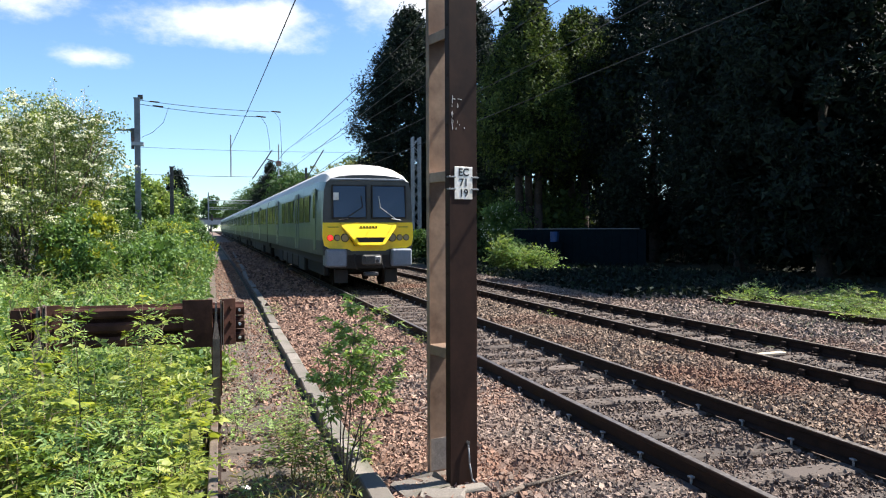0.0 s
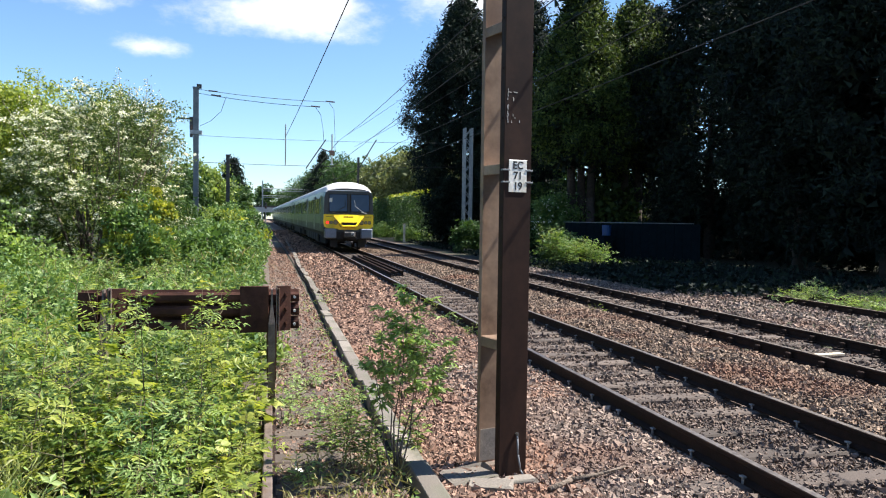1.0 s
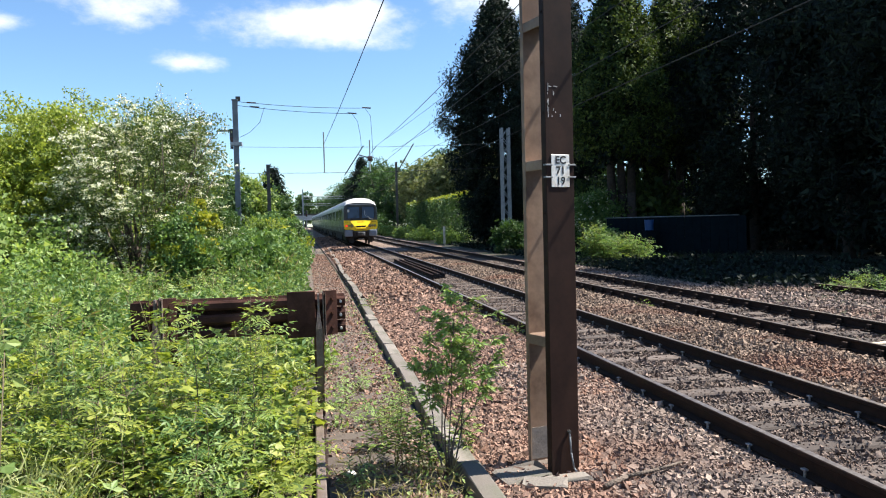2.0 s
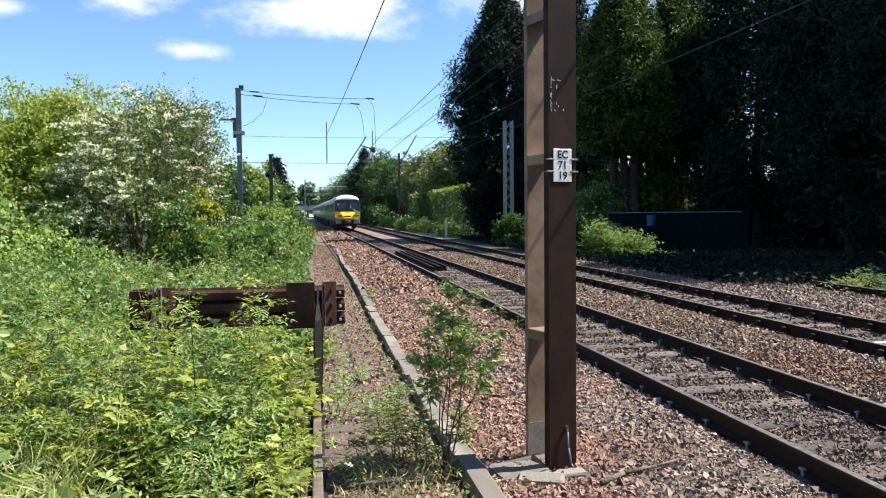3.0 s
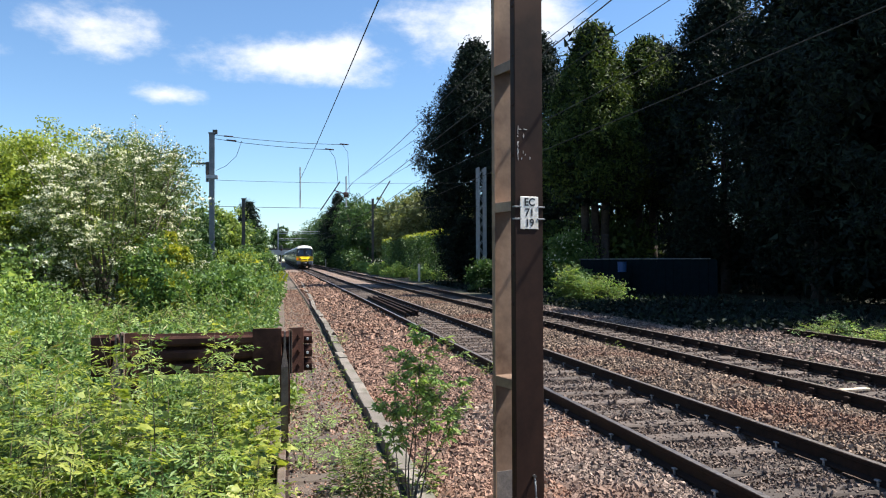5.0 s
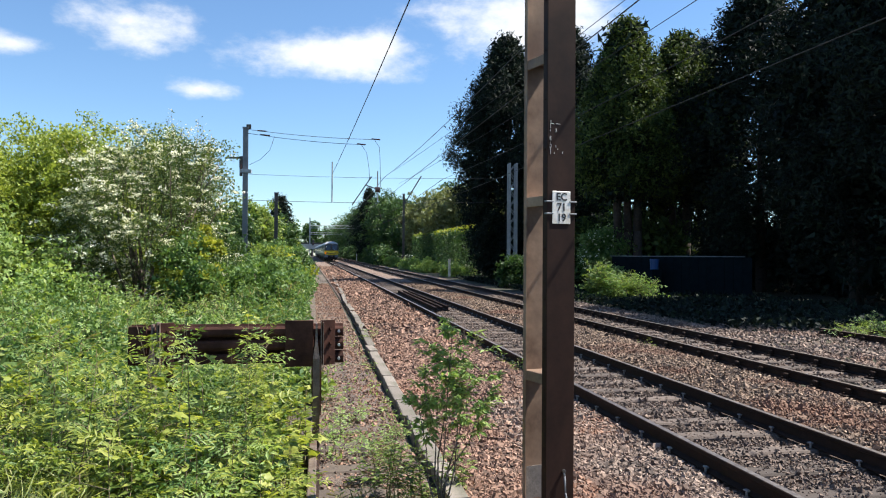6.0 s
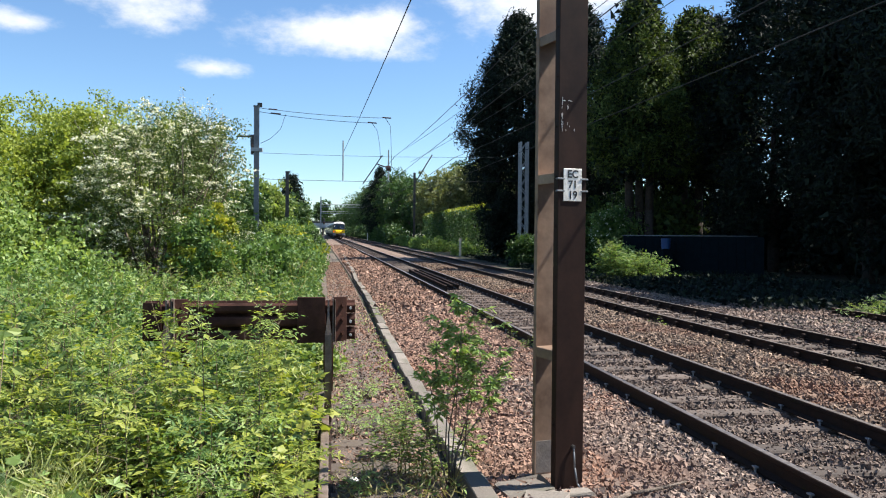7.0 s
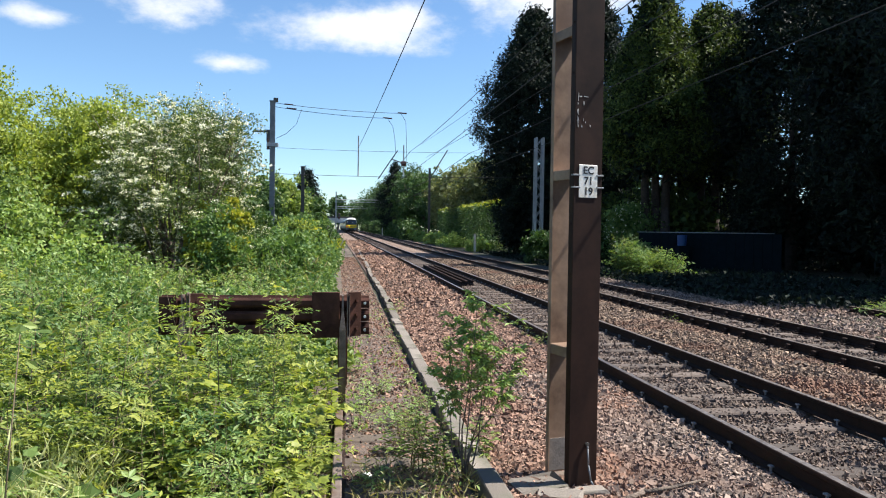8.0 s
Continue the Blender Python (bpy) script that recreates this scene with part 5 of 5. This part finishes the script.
    scatter("crown", mound(G, 7500, (0.3, 0, 3.8), (0.95, 0.7, 1.0), 40, 0.15, 0.2), 0.06, HAWTHORN, t, G, LEAF, 0.2)
    scatter("blossom", mound(G, 1500, (0.3, 0, 3.9), (0.9, 0.7, 1.15), 90, 0.07, 0.3), 0.042, BLOSSOM, t, G, LEAF, 0.2)
    bush("shrub", "pale willowy shrub under the trees", -6.0, 16.6, 1.0, (1.8, 1.4, 1.3), 12000, 60, 0.09, TALL_HERB, G, group="shrubs on the bank")
    bush("shrub", "blue-green elder shrub under the trees", -7.2, 17.6, 1.6, (2.0, 1.4, 1.5), 12000, 60, 0.10, SCRUB, G, group="shrubs on the bank")
    for x, y, h, r in ((-5.75, 20.3, 5.2, 1.5), (-8.3, 18.8, 6.1, 1.7), (-6.9, 24.0, 6.0, 2.4), (-9.3, 22.0, 5.8, 2.5), (-11.5, 19.5, 6.2, 2.6), (-5.6, 28, 6.2, 2.3), (-13.5, 24, 7.5, 3.0), (-9.2, 15.5, 5.0, 1.9)):
        broad_tree(x, y, h, r, 27000, SPRING, G, "fresh green spring-leaved tree behind the hawthorn", 0.082, "trees on the bank")
    for x, y, h, r, m in ((-6.4, 61, 5.2, 2.4, WOOD), (-5.4, 66, 6.3, 2.8, SCRUB), (-3.8, 80, 5.6, 2.5, WOOD), (-6.5, 46, 4.5, 2.2, WOOD), (-5.2, 98, 6.5, 3, SPRING), (-6.5, 125, 7.5, 3.5, WOOD), (-8, 160, 8.5, 4.5, WOOD), (-9.5, 215, 9, 5, WOOD)):
        broad_tree(x, y, h, r, 7000, m, G, "green tree beyond the bank", 0.26)
    conifer(-3.7, 84, 7.6, 1.0, 5000, CYPRESS, G, "slim dark cypress beyond the bushes", 0.05)
    for i in range(16):
        y = 56 + 13 * i
        bush("bush", "green bush along the far cutting", -2.6 + bow(y), y, 0.9, (1.5, 7.0, 1.0 + 0.05 * i), 2600, 40, 0.22, BUSH, G, group="bushes along the line", spread=0.3)


def right_side():
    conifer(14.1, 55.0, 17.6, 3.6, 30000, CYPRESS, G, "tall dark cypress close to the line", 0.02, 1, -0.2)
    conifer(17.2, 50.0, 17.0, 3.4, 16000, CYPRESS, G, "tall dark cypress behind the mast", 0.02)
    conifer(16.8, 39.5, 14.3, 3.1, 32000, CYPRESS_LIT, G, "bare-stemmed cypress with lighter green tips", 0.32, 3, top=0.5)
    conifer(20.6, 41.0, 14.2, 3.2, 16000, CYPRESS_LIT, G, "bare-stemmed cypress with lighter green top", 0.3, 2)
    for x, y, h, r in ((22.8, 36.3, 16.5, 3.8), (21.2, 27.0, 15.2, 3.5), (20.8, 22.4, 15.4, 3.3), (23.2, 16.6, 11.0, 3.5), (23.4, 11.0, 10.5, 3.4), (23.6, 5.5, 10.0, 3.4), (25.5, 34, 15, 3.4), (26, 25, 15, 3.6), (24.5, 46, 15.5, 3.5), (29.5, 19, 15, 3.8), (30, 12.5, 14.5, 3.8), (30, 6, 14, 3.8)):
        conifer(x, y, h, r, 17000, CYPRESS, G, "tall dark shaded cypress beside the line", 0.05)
    for i in range(13):
        plant(12.0 + 2.3 * i / 12 + G.normal(0, 0.15), 31.6 + G.normal(0, 0.45), G.uniform(1.0, 1.75) * (1.15 - 0.03 * i), G, "elder", "sunlit leafy elder at the foot of the conifers", "elders under the conifers", 3, 0.34, (SCRUB, BUSH, BUSH)[i % 3], 0.55, 0.10, 0.12, 0.6, "elder_shrub")
    bush("flowering_shrub", "dark shrub dotted with pale flowers", 15.9, 40.0, 2.0, (1.5, 1.2, 1.5), 7000, 46, 0.15, BUSH, G, (BLOSSOM, 500, 0.12, STAR))
    bush("shrub", "dark green shrub by the fence", 14.9, 36.6, 0.6, (1.0, 0.8, 0.8), 3000, 26, 0.13, BUSH, G)
    for i in range(72):
        x, y = G.uniform(13.3, 15.7), G.uniform(7.0, 18.2)
        plant(x, y, G.uniform(0.22, 0.55) * (0.7 + 0.3 * (x - 13.4)), G, ("elder", "willow", "ash")[i % 3], "low sunlit weeds and brambles on the verge", "verge plants", 4, (0.20, 0.15, 0.22)[i % 3], (BUSH, TALL_HERB, SCRUB)[i % 3], 0.45, 0.1, 0.08, 0.6, "verge_weed")
    for x, y in ((15.5, 59.5), (17.5, 57.5), (19.5, 58.5), (14.6, 57.2), (21.5, 55)):
        bush("shrub", "dark shaded shrub behind the conifers", x, y, 1.6, (1.8, 1.5, 2.0), 4000, 36, 0.24, WOOD, G, group="shrubs behind the conifers", spread=0.35, hollow=0.2)
    # dark leaf rows added to close the bright sky gaps under the conifers
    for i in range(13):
        bush("backing_hedge", "near-black leaf backing added behind the conifers to hide sky gaps", 24.0 + 0.4 * (i % 2), -6 + 5.2 * i, 2.0, (1.6, 3.2, 2.4), 3000, 46, 0.30, CYPRESS, G, group="boundary hedge", spread=0.35, hollow=0.2, shape=CHIP)
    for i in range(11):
        bush("backing_hedge", "near-black leaf backing added behind the conifers to hide sky gaps", 28.0, -2 + 5.6 * i, 1.6, (1.8, 3.6, 2.6), 2200, 40, 0.36, CYPRESS, G, group="boundary hedge", spread=0.4, hollow=0.1, shape=CHIP)
    # shrubs added as dark fill where sky showed between the bare stems
    for x, y in ((17.5, 46.5), (21, 47), (18.5, 43.8), (22, 44.5), (19.0, 40.5)):
        bush("shrub", "backing shrub added between the trunks to darken sky gaps", x, y, 2.2, (1.9, 1.5, 2.6), 6000, 40, 0.24, CYPRESS_LIT, G, group="shrubs between the trunks", spread=0.35, hollow=0.2)
    for x, y in ((12.2, 45.2), (13.6, 46.0)):
        bush("shrub", "dark ivy-grown shrub at the lattice mast's foot", x, y, 0.8, (1.0, 0.9, 1.0), 3500, 30, 0.16, WOOD, G, group="shrubs at the mast foot", spread=0.25)
    # dark leaf layer added over the verge in place of the trees' deep shade
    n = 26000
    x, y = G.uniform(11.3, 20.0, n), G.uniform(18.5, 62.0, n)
    tagged(scatter("shade_cover", np.stack([x, y, G.uniform(0.02, 0.30, n)], -1), 0.17, CYPRESS, None, G, LEAF, 0.3), "near-black leaf layer standing for the deep shade under the conifers", "undergrowth", kind="stuff")
    for i in range(12):
        y = 118 + 16 * i
        bush("bush", "dark green bush along the far line", 10.6 - 0.15 * i + bow(y) * 0.3, y, 1.4, (1.6, 9.0, 1.8), 2600, 46, 0.34, WOOD, G, group="bushes along the far line", spread=0.35)
    # hedge and woods further along
    for i in range(4):
        y0, y1 = 61 + 10 * i, 71 + 10 * i
        t = thing("hedge", "clipped yellow-green hedge with a level sunlit top", "hedge", pose(13.6, 0.5 * (y0 + y1), rise(0.5 * (y0 + y1))), "hedge along the line")
        limbs("stem", t, (0, 0, -0.1), [(G.normal(0, 0.4), 1.2 * k, 2.6) for k in (-3, -1, 1, 3)], 0.06, G)
        n = 7000
        p = G.uniform(-1, 1, (n, 3)) * np.array([1.0, 5.1, 2.0]) + np.array([0, 0, 2.05])
        face = G.integers(0, 3, n)
        p[face == 0, 2] = 4.1 + G.normal(0, 0.10, (face == 0).sum())
        p[face == 1, 0] = -1.0 + G.normal(0, 0.14, (face == 1).sum())
        # shaded sides dark, sunlit top light: both put into the leaf colour
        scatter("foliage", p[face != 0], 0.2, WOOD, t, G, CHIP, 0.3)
        scatter("yellow_green_leaves", p[face == 0], 0.2, GOLD, t, G, CHIP, 0.3, label="yellow-green leaves giving the clipped top its sunlit tone")
    for i in range(5):
        bush("bush", "low bright bush on the far verge", 12.2 - 0.5 * i, 66 + 13 * i, 0.5, (1.5, 2.5, 0.9), 2500, 26, 0.2, TALL_HERB, G, group="bushes on the far verge")
    for x, y, h, r, m in ((16.0, 88, 9.8, 3.8, OLIVE), (18.5, 84, 10.8, 4.2, OLIVE), (15.2, 104, 10.4, 4.0, OLIVE), (15.6, 118, 10.0, 4.4, WOOD), (12.6, 132, 11.8, 4.6, WOOD), (13.4, 146, 13.2, 5.0, WOOD), (11.8, 160, 12.6, 4.6, WOOD), (11.2, 180, 13.4, 4.8, WOOD), (13.4, 124, 10.4, 4.2, WOOD),
                          (11.8, 196, 13.5, 5.6, WOOD), (10.6, 230, 14.0, 6, WOOD), (9.8, 280, 15.0, 7, WOOD), (20, 110, 12, 5, WOOD), (21, 140, 12, 5, WOOD), (24, 70, 11, 4.5, WOOD), (22, 62, 11, 4, WOOD)):
        broad_tree(x, y, h, r, 7000, m, G, "dark green broad-crowned tree along the far line", 0.38)
    conifer(10.0, 150, 14.2, 6.2, 9000, CYPRESS, G, "pointed dark fir above the far trees", 0.1, top=0.75)
    for x, y, h, r in ((3.5, 420, 19, 6), (-14, 430, 16, 9), (14, 440, 17, 10), (-32, 420, 15, 12), (34, 420, 16, 14), (-60, 380, 15, 16), (60, 400, 16, 16)):
        broad_tree(x - 7, y, h, r, 5000, WOOD, G, "hazy distant tree at the end of the line", 0.8, "distant trees")


near_left()
left_bank()
right_side()


# ---- train ----
def build_train():
    # green of the reflected bank is put into the grey side colour
    side = surf("grey_body_paint_green_reflection", (0.040, 0.078, 0.068), (0.060, 0.104, 0.092), 2.0, 0.36, bump=0.01, stain=(0.036, 0.066, 0.058), coat=0.15)
    # blue lower band, darkened further to hold the shade low on the side
    low = surf("dark_blue_shaded_lower_paint", (0.022, 0.032, 0.040), (0.04, 0.05, 0.06), 2.0, 0.5, bump=0.02)
    roof = surf("white_roof_paint", (0.46, 0.46, 0.46), (0.58, 0.565, 0.555), 2.5, 0.6, bump=0.03)
    dark = surf("black_underframe", (0.012, 0.012, 0.012), (0.035, 0.03, 0.027), 4, 0.8, bump=0.1)
    glass = plain("dark_window_glass", (0.012, 0.018, 0.022), 0.14)
    glass.node_tree.nodes["Principled BSDF"].inputs["Specular IOR Level"].default_value = 0.16
    # blue of the reflected sky is put into the glass base colour
    screen = plain("sky_tinted_windscreen_glass", (0.025, 0.040, 0.075), 0.08)
    screen.node_tree.nodes["Principled BSDF"].inputs["IOR"].default_value = 1.5
    door_paint = surf("blue_door_paint", (0.02, 0.035, 0.085), (0.04, 0.06, 0.12), 3, 0.3, bump=0.02)
    surround = surf("dark_cab_surround", (0.025, 0.027, 0.03), (0.05, 0.052, 0.055), 3, 0.35, bump=0.02)
    yellow = surf("warning_yellow", (0.95, 0.63, 0.008), (0.98, 0.69, 0.012), 2.5, 0.35, bump=0.03, stain=(0.62, 0.46, 0.03))
    grey = surf("pale_grey_fairing", (0.13, 0.16, 0.20), (0.19, 0.22, 0.265), 3, 0.5, bump=0.03)
    lamp_red = plain("red_tail_lamp", (1.0, 0.02, 0.012), 0.3, 0, 1.2)
    digits = surf("worn_dark_digits", (0.20, 0.13, 0.01), (0.30, 0.20, 0.015), 20, 0.6)
    lens = plain("lamp_lens", (0.30, 0.24, 0.13), 0.12)

    train = thing("train", "multiple-unit train, grey sides tinted green by reflections, yellow cab end", "train")
    half = [(1.40, 1.02), (1.41, 1.45), (1.405, 2.3), (1.37, 2.9), (1.30, 3.20), (1.16, 3.46), (0.90, 3.63), (0.50, 3.74)]
    outline = [(-x, z) for x, z in half] + [(0, 3.77)] + [(x, z) for x, z in half[::-1]]

    def carriage(y0, length, cab):
        car = new("carriage")
        car.parent = train
        car.matrix_basis = pose(0, y0, 0)
        bm = B()
        secs = [(0.0, 1.0, 1.0), (length, 1.0, 1.0)]
        if cab:
            secs = [(0.0, 0.945, 0.0), (0.12, 0.962, 0.35), (0.35, 0.98, 0.62), (0.75, 0.995, 0.86), (1.3, 1.0, 1.0), (length, 1.0, 1.0)]
        rows = []
        for y, w, rise in secs:
            rows.append([bm.verts.new((x * w, y, z if z < 3.1 else 3.1 + (z - 3.1) * (0.40 + 0.60 * rise))) for x, z in outline])
        n = len(outline)
        for a, b in zip(rows, rows[1:]):
            for i in range(n - 1):
                f = bm.faces.new((a[i], a[i + 1], b[i + 1], b[i]))
                f.material_index = 2 if 4 <= i <= n - 6 else (1 if i in (0, n - 2) else 0)
            f = bm.faces.new((a[n - 1], a[0], b[0], b[n - 1]))
            f.material_index = 1
        f0, f1 = bm.faces.new(rows[0][::-1]), bm.faces.new(rows[-1])
        f0.material_index = f1.material_index = 3
        part("body_shell", bm, [side, low, roof, surround], car)
        bm = B()
        bar(bm, -1.25, 1.25, 0.5, length - 0.5, 0.75, 1.02, 0.02)
        for k in range(5):
            yk = 4.9 + k * (length - 10) / 5
            bar(bm, -1.28, 1.28, yk, yk + (length - 10) / 5 - 0.35, 0.32 + 0.06 * (k % 2), 0.80, 0.03)
        part("underframe", bm, dark, car)
        for yb in (3.0, length - 3.0):
            bm = B()
            bar(bm, -1.15, 1.15, yb - 1.6, yb + 1.6, 0.42, 0.66, 0.03)
            bar(bm, -1.15, -0.98, yb - 1.9, yb + 1.9, 0.35, 0.75, 0.03)
            bar(bm, 0.98, 1.15, yb - 1.9, yb + 1.9, 0.35, 0.75, 0.03)
            part("bogie", bm, dark, car)
            for yw in (yb - 1.3, yb + 1.3):
                bm = B()
                rod(bm, (-0.82, yw, 0.43), (-0.69, yw, 0.43), 0.42, 18)
                rod(bm, (0.69, yw, 0.43), (0.82, yw, 0.43), 0.42, 18)
                rod(bm, (-0.69, yw, 0.43), (0.69, yw, 0.43), 0.08, 8)
                part("wheelset", bm, RAIL_SIDE, car)
        first = 1.25 if cab else 0.5
        for s in (-1, 1):
            x0, x1 = sorted((s * 1.385, s * 1.418))
            if cab:
                part("cab_door", bar(B(), x0, x1, 0.95, 1.55, 1.15, 3.0, 0.01), side, car)
                part("cab_window", bar(B(), x0 - 0.003, x1 + 0.003, 1.02, 1.48, 2.1, 2.9, 0.01), glass, car)
            for yd in (length * 0.30, length * 0.70):
                for dy in (-0.64, 0.02):
                    leaf = part("sliding_door", bar(B(), x0, x1, yd + dy, yd + dy + 0.62, 1.08, 3.02, 0.01), door_paint, car, "blue sliding door leaf")
                    part("pane", bar(B(), x0 - 0.004, x1 + 0.004, yd + dy + 0.1, yd + dy + 0.52, 1.95, 2.85, 0.01), glass, leaf)
            spots = [first + 1.1, first + 2.6, first + 4.1] if cab else [0.9, 2.5, 4.0]
            spots += [length * 0.30 + 1.2 + 1.62 * k for k in range(4)] + [length * 0.70 + 1.2, length * 0.70 + 2.8, length * 0.70 + 4.3]
            for yw in spots:
                if yw + 1.3 < length and not any(abs(yw + 0.65 - yd) < 1.3 for yd in (length * 0.30, length * 0.70)):
                    part("window", bar(B(), x0, x1, yw, yw + 1.3, 1.98, 2.85, 0.02), glass, car, "dark tinted window")
        if not cab:
            part("gangway", bar(B(), -0.7, 0.7, -0.35, 0.0, 1.1, 3.2, 0.02), dark, car)
        else:
            part("rear_gangway", bar(B(), -0.7, 0.7, length, length + 0.02, 1.1, 3.2), dark, car)
        return car

    def cab_front(car):
        # dark surround, two windscreens, yellow lower panel
        for x0, x1 in ((-1.04, -0.08), (0.12, 1.10)):
            bm = bar(B(), x0, x1, -0.022, 0.01, 2.12, 3.04, 0.01)
            for v in bm.verts:
                v.co.y += 0.075 * ((v.co.z - 2.12) / 0.92 - 1) if v.co.y < 0 else 0
            frame_ = part("windscreen", bm, screen, car, "dark reflecting windscreen")
            bm = B()
            for a, b, c, d in ((x0 - 0.03, x1 + 0.03, 3.04, 3.07), (x0 - 0.03, x1 + 0.03, 2.09, 2.12), (x0 - 0.03, x0, 2.12, 3.04), (x1, x1 + 0.03, 2.12, 3.04)):
                bar(bm, a, b, -0.03 if c > 3 else -0.10, 0.01, c, d)
            part("rubber_seal", bm, dark, frame_)
        part("cab_lip", bar(B(), -1.10, 1.10, -0.04, 0.04, 3.20, 3.26, 0.015), grey, car, "pale lip over the windscreens")
        part("notice", bar(B(), -1.04, -0.88, -0.075, -0.066, 2.62, 2.84), ENAMEL, car, "small pale notice behind glass")
        for s, x in ((-1, -0.22), (1, 0.30)):
            bm = B()
            rod(bm, (x, -0.07, 2.75), (x - 0.04 * s + (0.08 if s > 0 else 0), -0.095, 2.42), 0.014, 5)
            rod(bm, (x + (0.04 if s > 0 else 0.04), -0.095, 2.42), (x + 0.52 * s, -0.12, 2.06), 0.014, 5)
            rod(bm, (x + 0.38 * s, -0.12, 2.08), (x + 0.66 * s, -0.12, 2.04), 0.02, 5)
            part("wiper", bm, GALV if s > 0 else dark, car, "windscreen wiper")
        bm = B()
        prism(bm, [(-1.335, 1.97), (-1.35, 1.55), (-1.30, 1.30), (-1.15, 1.22), (-0.62, 1.20), (-0.50, 1.14), (0.50, 1.14), (0.62, 1.20), (1.15, 1.22), (1.30, 1.30), (1.35, 1.55), (1.335, 1.97)], -0.06, 0.03)
        part("warning_panel", bm, yellow, car, "bright yellow warning panel")
        bm = B()
        prism(bm, [(-0.85, 1.88), (-0.42, 1.35), (-0.36, 1.30), (0.36, 1.30), (0.42, 1.35), (0.85, 1.88), (0.80, 1.965), (-0.80, 1.965)], -0.13, -0.06)
        bmesh.ops.bevel(bm, geom=[e for e in bm.edges], offset=0.03, segments=2, affect="EDGES")
        for v in bm.verts:
            if v.co.y < -0.09:
                v.co.y -= 0.30 * (1.93 - v.co.z) / 0.6
        nose = part("nose_panel", bm, yellow, car, "raised yellow nose panel", False)
        for s in (-1, 1):
            bm = B()
            rod(bm, (s * 0.83, -0.066, 1.96), (s * 0.42, -0.066, 1.29), 0.010, 5)
            part("nose_seam", bm, dark, car, "dark seam beside the nose")
        part("nose_grille", prism(B(), [(-0.42, 1.54), (-0.32, 1.36), (0.32, 1.36), (0.42, 1.54)], -0.395, -0.25), dark, nose, "dark recessed grille")
        for k in range(6):
            part("number_bar", bar(B(), -0.27 + 0.09 * k, -0.222 + 0.09 * k, -0.20, -0.15, 1.80, 1.87), digits, nose)
        for s in (-1, 1):
            part("shut_line", bar(B(), min(s * 0.88, s * 1.2), max(s * 0.88, s * 1.2), -0.066, -0.06, 1.83, 1.85), dark, car)
            for x, r, m in ((0.70, 0.10, lens), (0.93, 0.075, lens), (1.13, 0.075, lamp_red if s < 0 else lens)):
                cup = part("lamp_bezel", rod(B(), (s * x, -0.085, 1.53), (s * x, -0.055, 1.53), r * 1.25, 16), dark, car)
                part("lamp", rod(B(), (s * x, -0.10, 1.53), (s * x, -0.085, 1.53), r, 16), m, cup, "lit red tail lamp" if m is lamp_red else "clear lamp lens")
            x0, x1 = sorted((s * 0.66, s * 1.28))
            bm = B()
            bar(bm, x0, x1, -0.22, 0.45, 0.68, 1.20, 0.05)
            part("corner_fairing", bm, grey, car, "pale grey corner fairing")
        bm = B()
        bar(bm, -0.13, 0.13, -0.45, 0.4, 0.72, 0.98, 0.03)
        bar(bm, -0.28, 0.28, -0.52, -0.40, 0.74, 1.04, 0.04)
        rod(bm, (-0.12, -0.60, 0.92), (-0.12, -0.4, 0.92), 0.07, 10)
        rod(bm, (0.14, -0.60, 0.86), (0.14, -0.4, 0.86), 0.05, 10)
        part("coupler", bm, DARK_STEEL, car)
        part("coupler_face", bar(B(), 0.08, 0.26, -0.56, -0.515, 0.80, 1.0, 0.02), CLIP, car, "bright coupler face")
        part("coupler_box", bar(B(), -0.22, 0.20, -0.50, -0.25, 0.42, 0.54, 0.03), surround, car)
        for x in (-0.42, 0.36):
            pts = [(x, -0.1, 1.05), (x - 0.02, -0.2, 0.85), (x + 0.05, -0.2, 0.62), (x + 0.12, -0.1, 0.7)]
            bm = B()
            for a, b in zip(pts, pts[1:]):
                rod(bm, a, b, 0.025, 6)
            part("air_hose", bm, dark, car)
        bm = B()
        bar(bm, -1.1, 1.1, 0.02, 0.3, 0.62, 1.15, 0.02)
        bar(bm, -0.95, -0.55, 0.3, 0.4, 0.18, 0.6, 0.02)
        bar(bm, 0.55, 0.95, 0.3, 0.4, 0.18, 0.6, 0.02)
        part("headstock", bm, dark, car)

    for k in range(8):
        c = carriage(k * 20.35, 20.0, k == 0)
        if k == 0:
            cab_front(c)
    return train


TRAIN = build_train()


def motions():
    rows = []
    for i in range(17):
        t = i * 0.5
        y = 22.4 + 18.9 * t + 0.38 * t * t
        yaw = math.degrees(math.atan2(bow(y) - bow(y + 120), 120))
        pitch = math.degrees(math.atan2(rise(y + 120) - rise(y), 120))
        rows.append((t, pose(4.70 + bow(y) + 0.05 * max(0.0, 1 - t), y, 0.175 + rise(y), pitch, 0, yaw)))
    walk(TRAIN, rows)


motions()
